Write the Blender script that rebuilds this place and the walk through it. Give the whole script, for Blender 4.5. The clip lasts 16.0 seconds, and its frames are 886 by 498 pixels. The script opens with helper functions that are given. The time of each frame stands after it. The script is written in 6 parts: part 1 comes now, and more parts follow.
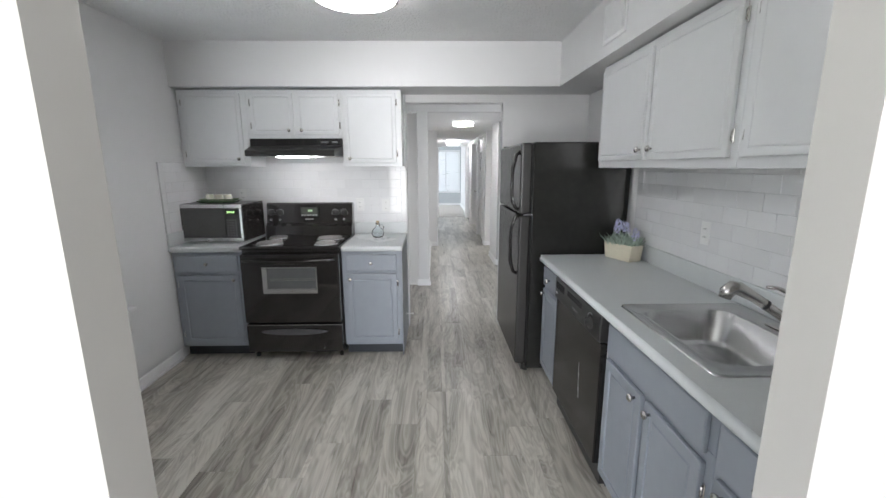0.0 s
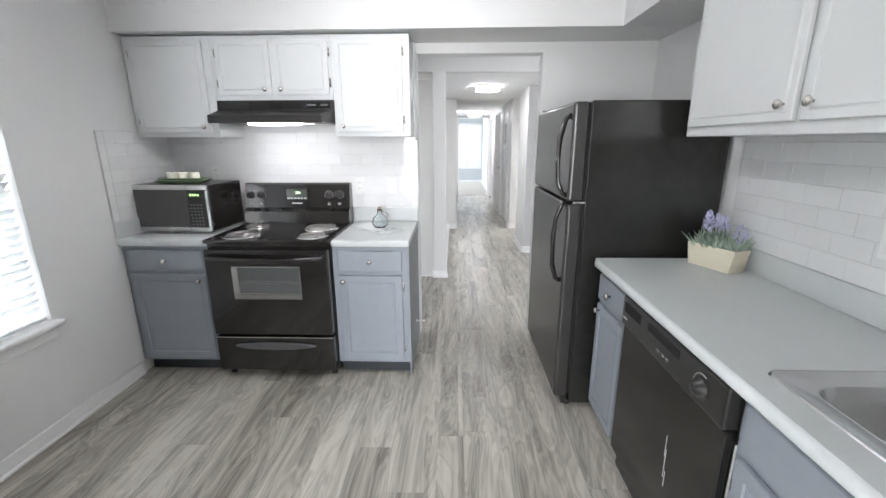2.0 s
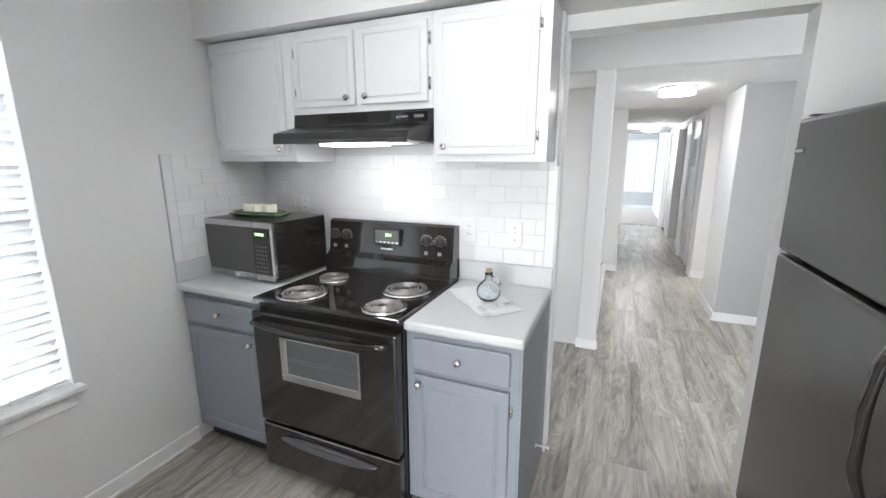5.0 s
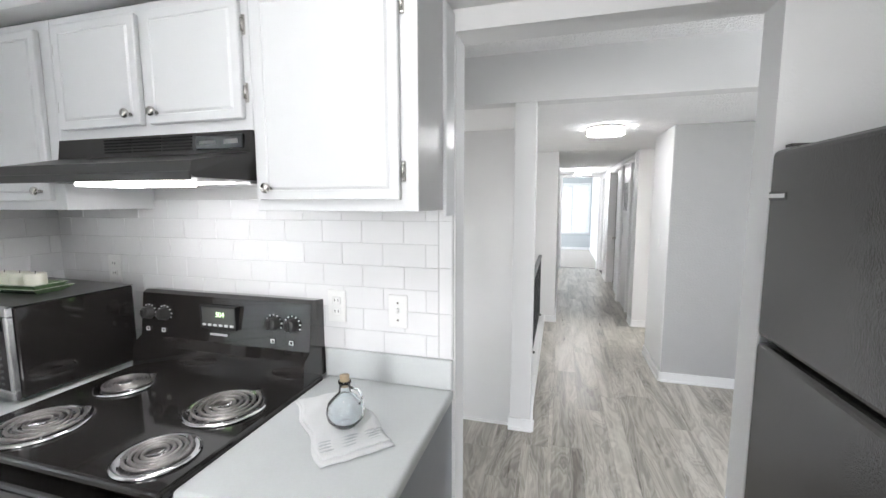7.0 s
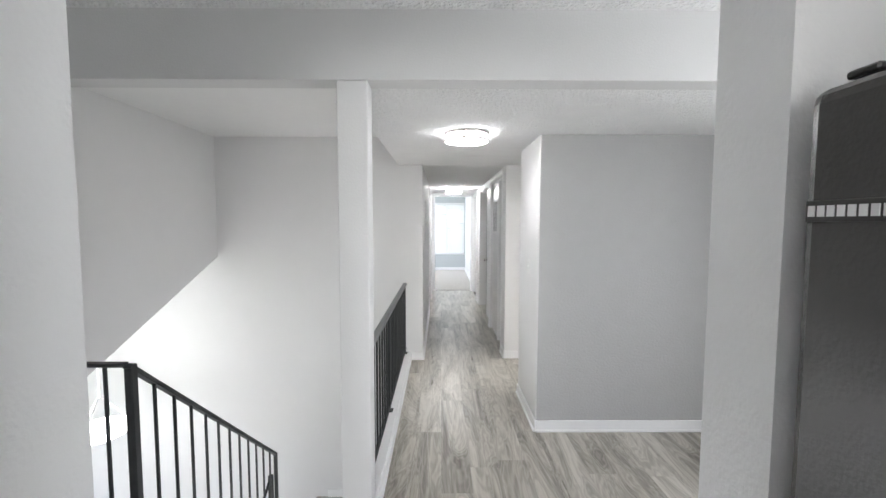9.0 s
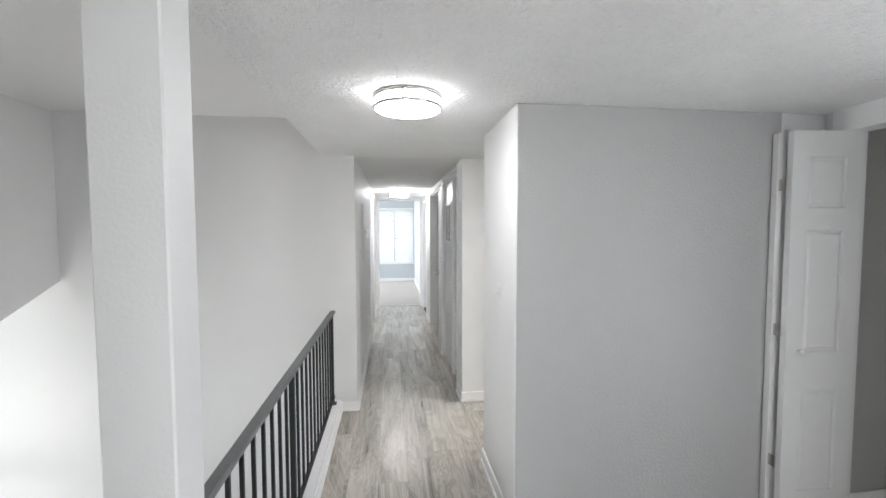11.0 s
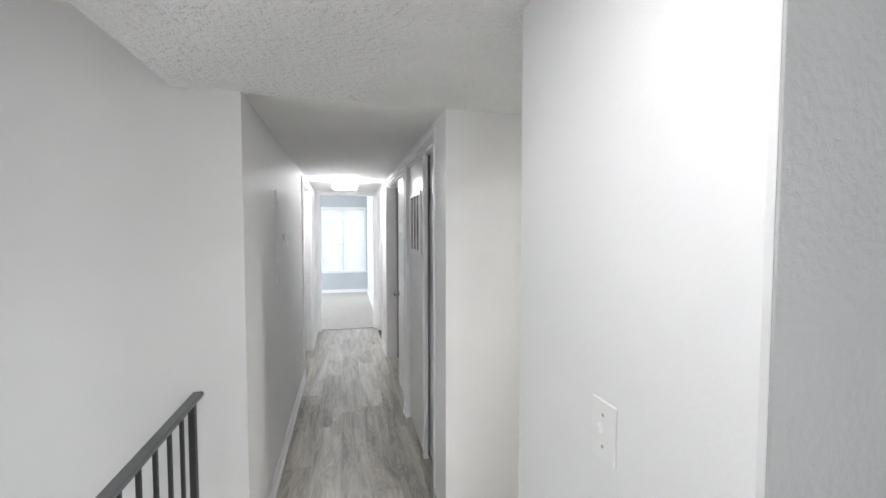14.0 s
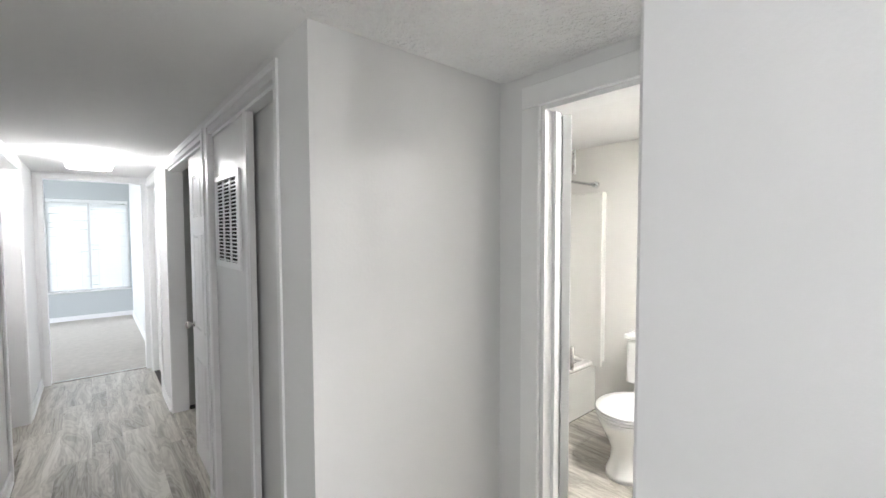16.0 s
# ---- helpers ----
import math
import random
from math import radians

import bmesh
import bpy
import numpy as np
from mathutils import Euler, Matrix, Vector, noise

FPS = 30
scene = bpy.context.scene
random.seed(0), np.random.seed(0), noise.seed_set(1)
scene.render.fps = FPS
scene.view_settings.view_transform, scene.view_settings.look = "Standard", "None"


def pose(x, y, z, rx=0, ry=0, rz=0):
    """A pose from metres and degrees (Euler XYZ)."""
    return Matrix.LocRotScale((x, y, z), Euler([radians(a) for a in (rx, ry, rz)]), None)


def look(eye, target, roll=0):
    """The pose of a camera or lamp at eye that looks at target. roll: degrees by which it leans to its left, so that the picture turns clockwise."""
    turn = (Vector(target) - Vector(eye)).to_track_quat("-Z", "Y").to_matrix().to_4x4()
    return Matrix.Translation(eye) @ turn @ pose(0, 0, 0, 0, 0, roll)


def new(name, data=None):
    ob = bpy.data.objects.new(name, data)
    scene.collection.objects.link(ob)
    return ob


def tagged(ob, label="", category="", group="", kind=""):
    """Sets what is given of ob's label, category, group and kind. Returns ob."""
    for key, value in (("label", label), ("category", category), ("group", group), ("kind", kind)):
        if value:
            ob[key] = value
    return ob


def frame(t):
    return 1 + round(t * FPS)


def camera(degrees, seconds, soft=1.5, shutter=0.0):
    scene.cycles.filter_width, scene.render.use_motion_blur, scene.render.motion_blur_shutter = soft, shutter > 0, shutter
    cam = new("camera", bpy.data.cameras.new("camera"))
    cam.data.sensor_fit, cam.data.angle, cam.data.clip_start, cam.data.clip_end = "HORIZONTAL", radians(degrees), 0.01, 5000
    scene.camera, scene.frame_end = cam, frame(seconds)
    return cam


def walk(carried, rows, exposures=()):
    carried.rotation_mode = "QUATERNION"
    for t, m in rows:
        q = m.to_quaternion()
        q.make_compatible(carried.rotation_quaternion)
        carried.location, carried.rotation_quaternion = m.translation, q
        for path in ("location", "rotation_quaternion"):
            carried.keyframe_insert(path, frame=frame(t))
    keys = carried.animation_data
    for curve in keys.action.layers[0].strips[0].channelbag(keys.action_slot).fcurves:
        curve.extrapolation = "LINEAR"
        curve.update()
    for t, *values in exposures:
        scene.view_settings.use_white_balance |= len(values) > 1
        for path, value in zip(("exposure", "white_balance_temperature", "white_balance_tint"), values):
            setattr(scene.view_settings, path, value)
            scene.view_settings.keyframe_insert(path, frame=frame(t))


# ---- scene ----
cam = camera(94.1, 16.0)
PATH = [
    (0, (0.066, 0.516, 1.516), (0.103, 2.477, 1.124), -0.2),
    (0.5, (0.05, 0.692, 1.512), (0.085, 2.645, 1.08), -0.3),
    (1, (0.036, 0.866, 1.507), (0.068, 2.813, 1.05), -0.2),
    (1.5, (0.058, 1.07, 1.5), (0.073, 3.011, 1.019), -0.2),
    (2, (0.082, 1.266, 1.487), (0.025, 3.201, 0.983), -0.2),
    (2.5, (0.071, 1.474, 1.497), (-0.086, 3.402, 0.99), -0.1),
    (3, (0.066, 1.648, 1.505), (-0.21, 3.563, 1.001), -0.2),
    (3.5, (0.066, 1.812, 1.513), (-0.332, 3.709, 1.018), -0.2),
    (3.7, (0.067, 1.873, 1.511), (-0.389, 3.758, 1.024), -0.0),
    (5.8, (0.07, 2.58, 1.546), (-0.758, 4.365, 1.191), -0.1),
    (6, (0.074, 2.64, 1.548), (-0.735, 4.439, 1.221), -0.2),
    (6.5, (0.107, 2.817, 1.544), (-0.593, 4.671, 1.276), -0.1),
    (7, (0.14, 3.004, 1.544), (-0.402, 4.916, 1.318), -0.1),
    (7.5, (0.185, 3.196, 1.536), (-0.184, 5.152, 1.344), 0.0),
    (8, (0.254, 3.41, 1.552), (0.02, 5.388, 1.381), 0.1),
    (8.5, (0.291, 3.62, 1.541), (0.173, 5.611, 1.391), 0.2),
    (9, (0.304, 3.859, 1.548), (0.316, 5.855, 1.415), 0.1),
    (9.5, (0.337, 4.102, 1.552), (0.459, 6.094, 1.427), 0.2),
    (10, (0.368, 4.359, 1.567), (0.576, 6.344, 1.449), -0.0),
    (10.2, (0.382, 4.447, 1.565), (0.611, 6.431, 1.451), 0.1),
    (12.5, (0.416, 5.723, 1.569), (0.688, 7.702, 1.47), -0.3),
    (13, (0.44, 5.966, 1.571), (0.742, 7.94, 1.472), -0.3),
    (13.5, (0.501, 6.208, 1.575), (0.853, 8.175, 1.48), -0.0),
    (14, (0.534, 6.442, 1.567), (0.998, 8.385, 1.475), 0.0),
    (14.5, (0.504, 6.711, 1.58), (1.171, 8.594, 1.484), 0.0),
    (15, (0.504, 6.922, 1.569), (1.389, 8.713, 1.476), 0.1),
    (15.5, (0.522, 7.113, 1.569), (1.614, 8.787, 1.483), 0.0),
    (16, (0.545, 7.292, 1.562), (1.839, 8.815, 1.474), -0.2),
]
walk(cam, [(t, look(eye, target, roll)) for t, eye, target, roll in PATH], [(0, 2.45, 6200, 12), (1, 2.82, 6200, 12), (3.5, 2.98, 6200, 12), (6, 3.0, 6250, 12), (8, 2.83, 6250, 12), (9.5, 2.8, 6300, 12), (12.5, 2.76, 6250, 12), (14, 2.74, 6250, 12), (16, 2.76, 6300, 12)])

# ---- world and light ----
world = bpy.data.worlds.new("sky")
scene.world = world
world.use_nodes = True
_n = world.node_tree.nodes
_sky = _n.new("ShaderNodeTexSky")
_sky.sky_type = "NISHITA"
_sky.sun_disc = False
_sky.sun_elevation = radians(66)
_sky.sun_rotation = radians(183)
_n["Background"].inputs["Strength"].default_value = 0.055
world.node_tree.links.new(_sky.outputs[0], _n["Background"].inputs["Color"])


def area_light(name, at, target, w, h, power, col=(0.93, 0.97, 1.0)):
    """A rectangular area lamp, for daylight at windows and for added fill."""
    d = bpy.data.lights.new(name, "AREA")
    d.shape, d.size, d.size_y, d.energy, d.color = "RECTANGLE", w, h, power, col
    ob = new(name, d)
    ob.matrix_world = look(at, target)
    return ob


SUN = bpy.data.lights.new("sun", "SUN")
SUN.energy, SUN.angle, SUN.color = 2.5, radians(0.6), (1.0, 0.96, 0.9)
new("sun", SUN).matrix_world = look((0, 0, 20), (0.3, 6, 6))
area_light("daylight_kitchen", (-3.7, 2.62, 3.3), (-2.0, 2.62, 1.4), 2.6, 2.2, 95)
area_light("daylight_bedroom", (0.36, 18.9, 3.5), (0.36, 17.0, 1.5), 2.6, 2.2, 24)
# Side fill added to lift the bedroom, through an invented opening.
area_light("added_bedroom_fill", (-2.45, 15.2, 1.4), (0, 15.0, 1.0), 1.1, 1.4, 15)
area_light("daylight_living", (-4.6, 6.6, -0.6), (-3.5, 4.8, -0.5), 2.2, 2.2, 23, (1, 1, 1))
# Fill added to brighten the landing; no window is known on this side.
area_light("added_landing_fill", (2.75, 4.80, 1.25), (-2.0, 6.0, 1.8), 0.62, 1.9, 5, (1, 1, 1))
# Two fill lamps added in the unseen dining room, to brighten the kitchen.
area_light("added_dining_fill_side", (-2.58, -0.9, 1.3), (0.2, 1.6, 1.1), 2.0, 1.9, 6, (1.0, 0.985, 0.96))
area_light("added_dining_fill", (0.0, -2.55, 1.3), (0, 2, 1.2), 2.4, 1.9, 36, (1.0, 0.985, 0.96))
LAMP_GLOW = 5.6

# ---- materials ----


def mat(name, col, rough=0.5, metal=0.0, grain=0.0, scale=8.0, bump=0.0, bscale=60.0, coat=0.0, spec=0.5,
        stretch=(1, 1, 1), dirt=0.0, rand=0.0, stain=None, rvar=0.0, island=False, bdist=0.01):
    """A painted or plain surface: two scales of tone, fine relief, wear."""
    m = bpy.data.materials.new(name)
    m.use_nodes = True
    t = m.node_tree
    n, link = t.nodes, t.links.new
    b = n["Principled BSDF"]
    b.inputs["Base Color"].default_value = (*col, 1)
    b.inputs["Roughness"].default_value = rough
    b.inputs["Metallic"].default_value = metal
    b.inputs["Specular IOR Level"].default_value = spec
    b.inputs["Coat Weight"].default_value = coat
    b.inputs["Coat Roughness"].default_value = 0.05
    co = n.new("ShaderNodeTexCoord")
    mp = n.new("ShaderNodeMapping")
    mp.inputs["Scale"].default_value = stretch
    link(co.outputs["Object"], mp.inputs["Vector"])
    vec = mp.outputs[0]
    if rand or island:
        oi = n.new("ShaderNodeObjectInfo")
        add = n.new("ShaderNodeVectorMath")
        add.operation = "MULTIPLY_ADD"
        add.inputs[1].default_value = (37.0, 53.0, 19.0)
        comb = n.new("ShaderNodeCombineXYZ")
        for k in range(3):
            link(oi.outputs["Random"], comb.inputs[k])
        link(comb.outputs[0], add.inputs[0])
        link(vec, add.inputs[2])
        vec = add.outputs[0]
    if grain or dirt or rand:
        big = n.new("ShaderNodeTexNoise")
        big.inputs["Scale"].default_value = scale * 0.22
        big.inputs["Detail"].default_value = 4
        link(vec, big.inputs["Vector"])
        fine = n.new("ShaderNodeTexNoise")
        fine.inputs["Scale"].default_value = scale * 3
        fine.inputs["Detail"].default_value = 5
        link(vec, fine.inputs["Vector"])
        mix = n.new("ShaderNodeMix")
        mix.data_type = "RGBA"
        mix.inputs[0].default_value = 0.45
        link(big.outputs["Fac"], mix.inputs[6])
        link(fine.outputs["Fac"], mix.inputs[7])
        ramp = n.new("ShaderNodeMapRange")
        ramp.inputs["From Min"].default_value, ramp.inputs["From Max"].default_value = 0.3, 0.7
        ramp.inputs["To Min"].default_value, ramp.inputs["To Max"].default_value = 1 - grain - dirt, 1 + grain
        link(mix.outputs[2], ramp.inputs["Value"])
        val = ramp.outputs[0]
        if rand:
            r2 = n.new("ShaderNodeMapRange")
            r2.inputs["To Min"].default_value, r2.inputs["To Max"].default_value = 1 - rand, 1 + rand
            link(oi.outputs["Random"], r2.inputs["Value"])
            mu = n.new("ShaderNodeMath")
            mu.operation = "MULTIPLY"
            link(val, mu.inputs[0])
            link(r2.outputs[0], mu.inputs[1])
            val = mu.outputs[0]
        sc = n.new("ShaderNodeVectorMath")
        sc.operation = "SCALE"
        sc.inputs[0].default_value = col
        link(val, sc.inputs["Scale"])
        link(sc.outputs[0], b.inputs["Base Color"])
        if rvar:
            rr = n.new("ShaderNodeMapRange")
            rr.inputs["To Min"].default_value, rr.inputs["To Max"].default_value = rough - rvar, rough + rvar
            link(big.outputs["Fac"], rr.inputs["Value"])
            link(rr.outputs[0], b.inputs["Roughness"])
    if bump:
        bn = n.new("ShaderNodeTexNoise")
        bn.inputs["Scale"].default_value = bscale
        bn.inputs["Detail"].default_value = 3
        bn.inputs["Roughness"].default_value = 0.55
        link(vec, bn.inputs["Vector"])
        bp = n.new("ShaderNodeBump")
        bp.inputs["Strength"].default_value = bump
        bp.inputs["Distance"].default_value = bdist
        link(bn.outputs["Fac"], bp.inputs["Height"])
        link(bp.outputs[0], b.inputs["Normal"])
    return m


def glow(name, col, strength):
    m = bpy.data.materials.new(name)
    m.use_nodes = True
    b = m.node_tree.nodes["Principled BSDF"]
    b.inputs["Base Color"].default_value = (0.9, 0.9, 0.9, 1)
    b.inputs["Emission Color"].default_value = (*col, 1)
    b.inputs["Emission Strength"].default_value = strength
    return m


def glass(name, col=(1, 1, 1), rough=0.0):
    m = bpy.data.materials.new(name)
    m.use_nodes = True
    b = m.node_tree.nodes["Principled BSDF"]
    b.inputs["Base Color"].default_value = (*col, 1)
    b.inputs["Roughness"].default_value = rough
    b.inputs["Transmission Weight"].default_value = 1.0
    b.inputs["IOR"].default_value = 1.45
    return m


def plank_mat():
    """Grey-brown wood laminate: long grain, cathedral figure and a tone for each board."""
    m = bpy.data.materials.new("laminate_plank")
    m.use_nodes = True
    t = m.node_tree
    n, link = t.nodes, t.links.new
    b = n["Principled BSDF"]
    co = n.new("ShaderNodeTexCoord")
    oi = n.new("ShaderNodeObjectInfo")
    comb = n.new("ShaderNodeCombineXYZ")
    for k in range(3):
        link(oi.outputs["Random"], comb.inputs[k])
    add = n.new("ShaderNodeVectorMath")
    add.operation = "MULTIPLY_ADD"
    add.inputs[1].default_value = (31.0, 47.0, 13.0)
    link(comb.outputs[0], add.inputs[0])
    link(co.outputs["Object"], add.inputs[2])

    def noisy(sc, detail, distort, stretch):
        mp = n.new("ShaderNodeMapping")
        mp.inputs["Scale"].default_value = stretch
        link(add.outputs[0], mp.inputs["Vector"])
        k = n.new("ShaderNodeTexNoise")
        k.inputs["Scale"].default_value, k.inputs["Detail"].default_value = sc, detail
        k.inputs["Distortion"].default_value = distort
        link(mp.outputs[0], k.inputs["Vector"])
        return k.outputs["Fac"]
    fig = noisy(1.0, 3, 1.9, (4.6, 0.85, 1))
    fine = noisy(1.0, 6, 0.5, (46, 2.6, 1))
    tone = noisy(1.0, 2, 0.8, (16, 1.1, 1))
    ramp = n.new("ShaderNodeValToRGB")
    e = ramp.color_ramp.elements
    e[0].position, e[0].color = 0.28, (0.165, 0.150, 0.126, 1)
    e[1].position, e[1].color = 0.70, (0.60, 0.572, 0.512, 1)
    mid = e.new(0.5)
    mid.color = (0.395, 0.370, 0.322, 1)
    mx = n.new("ShaderNodeMath")
    mx.operation = "MULTIPLY_ADD"
    mx.inputs[1].default_value = 0.62
    ring = n.new("ShaderNodeMath")
    ring.operation = "MULTIPLY"
    ring.inputs[1].default_value = 74.0
    link(fig, ring.inputs[0])
    wav = n.new("ShaderNodeMath")
    wav.operation = "SINE"
    link(ring.outputs[0], wav.inputs[0])
    cath = n.new("ShaderNodeMath")
    cath.operation = "MULTIPLY_ADD"
    cath.inputs[1].default_value = 0.085
    link(wav.outputs[0], cath.inputs[0])
    link(fig, cath.inputs[2])
    link(cath.outputs[0], mx.inputs[0])
    f2 = n.new("ShaderNodeMath")
    f2.operation = "MULTIPLY"
    f2.inputs[1].default_value = 0.34
    link(fine, f2.inputs[0])
    f3 = n.new("ShaderNodeMath")
    f3.operation = "MULTIPLY_ADD"
    f3.inputs[1].default_value = 0.24
    link(tone, f3.inputs[0])
    link(f2.outputs[0], f3.inputs[2])
    link(f3.outputs[0], mx.inputs[2])
    rnd = n.new("ShaderNodeMath")
    rnd.operation = "MULTIPLY_ADD"
    rnd.inputs[1].default_value = 0.15
    link(oi.outputs["Random"], rnd.inputs[0])
    sub = n.new("ShaderNodeMath")
    sub.operation = "SUBTRACT"
    sub.inputs[1].default_value = 0.15
    link(mx.outputs[0], sub.inputs[0])
    link(sub.outputs[0], rnd.inputs[2])
    link(rnd.outputs[0], ramp.inputs[0])
    link(ramp.outputs[0], b.inputs["Base Color"])
    rr = n.new("ShaderNodeMapRange")
    rr.inputs["To Min"].default_value, rr.inputs["To Max"].default_value = 0.22, 0.40
    link(fine, rr.inputs["Value"])
    link(rr.outputs[0], b.inputs["Roughness"])
    bp = n.new("ShaderNodeBump")
    bp.inputs["Strength"].default_value, bp.inputs["Distance"].default_value = 0.12, 0.004
    link(fine, bp.inputs["Height"])
    link(bp.outputs[0], b.inputs["Normal"])
    return m


M_PLANK = plank_mat()
M_SUB = mat("subfloor_gap", (0.06, 0.055, 0.05), 0.9, grain=0.1)
M_WALL = mat("grey_wall_paint", (0.78, 0.777, 0.777), 0.55, grain=0.012, scale=3, bump=0.06, bscale=95)
M_WALL2 = mat("rough_wall_paint", (0.71, 0.71, 0.708), 0.55, grain=0.015, scale=3, bump=0.13, bscale=120)
M_ROUGH = mat("darker_orange_peel_face", (0.46, 0.46, 0.458), 0.45, grain=0.03, scale=3, bump=0.32, bscale=70)
M_WARM = mat("cream_wall_paint", (0.53, 0.516, 0.49), 0.55, grain=0.012, scale=3, bump=0.04, bscale=80)
M_BATH = mat("ivory_bath_paint", (0.76, 0.745, 0.71), 0.5, grain=0.012, scale=3, bump=0.06, bscale=80)
M_BLUEWALL = mat("blue_grey_wall_paint", (0.50, 0.53, 0.54), 0.6, grain=0.012, scale=3, bump=0.1, bscale=80)
M_CEIL = mat("textured_ceiling", (0.86, 0.86, 0.86), 0.9, grain=0.03, scale=30, bump=1.0, bscale=52, bdist=0.022)
M_CEILF = mat("flat_ceiling", (0.86, 0.86, 0.855), 0.8, grain=0.015, scale=4, bump=0.12, bscale=60)
M_TRIM = mat("white_trim_paint", (0.87, 0.87, 0.87), 0.32, grain=0.02, scale=6, bump=0.04, bscale=30)
M_DOOR = mat("white_door_paint", (0.79, 0.79, 0.785), 0.35, grain=0.02, scale=5, bump=0.05, bscale=40)
M_WCAB = mat("white_cabinet_paint", (0.71, 0.718, 0.725), 0.28, grain=0.018, scale=5, bump=0.05, bscale=28)
M_GCAB = mat("grey_blue_cabinet_paint", (0.285, 0.31, 0.345), 0.36, grain=0.05, scale=6, bump=0.05, bscale=35)
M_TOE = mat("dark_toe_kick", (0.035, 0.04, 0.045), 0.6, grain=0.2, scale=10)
M_CTR = mat("pale_grey_laminate", (0.58, 0.60, 0.60), 0.33, grain=0.035, scale=40, bump=0.03, bscale=250, rvar=0.08)
M_TILE = mat("white_ceramic_tile", (0.78, 0.78, 0.785), 0.09, grain=0.012, scale=6, bump=0.05, bscale=12, rand=0.025)
M_GROUT = mat("grey_grout", (0.60, 0.60, 0.60), 0.9, grain=0.1, scale=40, bump=0.2, bscale=200)
M_BLACK = mat("black_enamel", (0.019, 0.017, 0.016), 0.09, coat=0.4, grain=0.15, scale=8, rvar=0.03)
M_BLACKM = mat("black_plastic", (0.027, 0.026, 0.025), 0.34, grain=0.15, scale=12, bump=0.04, bscale=200)
M_FRIDGE = mat("black_textured_steel", (0.036, 0.0345, 0.033), 0.25, grain=0.12, scale=8, bump=0.08, bscale=190, spec=0.65)
M_FRSIDE = mat("glossy_black_side", (0.021, 0.021, 0.019), 0.14, grain=0.3, scale=6, bump=0.03, bscale=120, rvar=0.04)
# Strong grain draws scuffs, and streaks of reflection put into the colour.
M_DW = mat("scuffed_black_panel", (0.014, 0.013, 0.012), 0.15, grain=0.6, scale=4, bump=0.03, bscale=60, stretch=(1, 1, 3), rvar=0.1)
M_STEEL = mat("brushed_steel", (0.60, 0.60, 0.60), 0.26, 1.0, grain=0.05, scale=20, stretch=(1, 14, 1), bump=0.02, bscale=150)
M_NICKEL = mat("satin_nickel", (0.62, 0.60, 0.57), 0.25, 1.0, grain=0.05, scale=20)
M_CHROME = mat("chrome", (0.75, 0.75, 0.76), 0.10, 1.0, grain=0.03, scale=10)
M_COIL = mat("burner_coil", (0.33, 0.31, 0.30), 0.35, 0.8, grain=0.3, scale=30)
M_GLASSDK = mat("dark_oven_glass", (0.012, 0.012, 0.013), 0.04, grain=0.1, coat=0.5)
M_GREYIN = mat("oven_interior", (0.10, 0.104, 0.104), 0.3, grain=0.1, scale=12)
M_RAIL = mat("black_iron", (0.028, 0.030, 0.031), 0.42, 0.2, grain=0.2, scale=14, bump=0.05, bscale=90)
M_RAILG = mat("grey_painted_rail", (0.14, 0.145, 0.15), 0.4, 0.1, grain=0.1, scale=14)
M_CARPET = mat("beige_carpet", (0.50, 0.47, 0.43), 0.95, grain=0.10, scale=60, bump=0.9, bscale=260, dirt=0.05)
M_SLAT = mat("white_blind_slat", (0.83, 0.84, 0.84), 0.4, grain=0.01, scale=8)
M_PLATE = mat("white_plastic", (0.80, 0.80, 0.79), 0.3, grain=0.015, scale=12)
# Darker grey than the room walls, for the insides of the closets.
M_SHADOWBOX = mat("darker_grey_closet_wall", (0.42, 0.42, 0.405), 0.6, grain=0.02, scale=3, bump=0.08, bscale=80)
M_PORC = mat("white_porcelain", (0.83, 0.83, 0.81), 0.08, grain=0.01, coat=0.3)
M_ACRYL = mat("white_acrylic", (0.80, 0.79, 0.75), 0.15, grain=0.01)
M_LAV = mat("lavender_petal", (0.60, 0.60, 0.80), 0.8, grain=0.25, scale=40)
M_LEAF = mat("sage_leaf", (0.45, 0.56, 0.45), 0.75, grain=0.25, scale=40)
M_STEM = mat("green_stem", (0.12, 0.19, 0.10), 0.7, grain=0.2)
M_PLANTER = mat("whitewashed_wood", (0.72, 0.67, 0.53), 0.7, grain=0.08, scale=10, stretch=(1, 1, 8), bump=0.1, bscale=60)
M_CANDLE = mat("ivory_wax", (0.80, 0.79, 0.68), 0.5, grain=0.03)
M_TRAY = mat("green_glazed_tray", (0.17, 0.27, 0.14), 0.2, grain=0.1, coat=0.4)
M_TOWEL = mat("white_cotton", (0.78, 0.79, 0.79), 0.95, grain=0.04, scale=80, bump=0.5, bscale=320)
M_TOWELS = mat("grey_towel_stripe", (0.55, 0.57, 0.58), 0.95, grain=0.06, scale=80, bump=0.5, bscale=320)
M_BOTTLE = glass("pale_blue_glass", (0.95, 0.985, 1.0), 0.0)
M_CORK = mat("cork", (0.42, 0.33, 0.22), 0.9, grain=0.25, scale=60)
M_PANE = glass("window_pane")
M_LAMP = glow("lit_diffuser", (1.0, 0.985, 0.96), LAMP_GLOW)
M_LAMPK = glow("lit_kitchen_diffuser", (1.0, 0.985, 0.96), 3.7)
M_LAMPE = glow("lit_end_diffuser", (1.0, 0.985, 0.96), 5.8)
M_LAMPSIDE = glow("lamp_side_glass", (1.0, 0.985, 0.96), 2.6)
M_LAMPB = glow("lit_bath_diffuser", (1.0, 0.975, 0.925), 30.0)
M_HOODLAMP = glow("hood_lamp_lens", (1.0, 0.98, 0.95), 2.7)
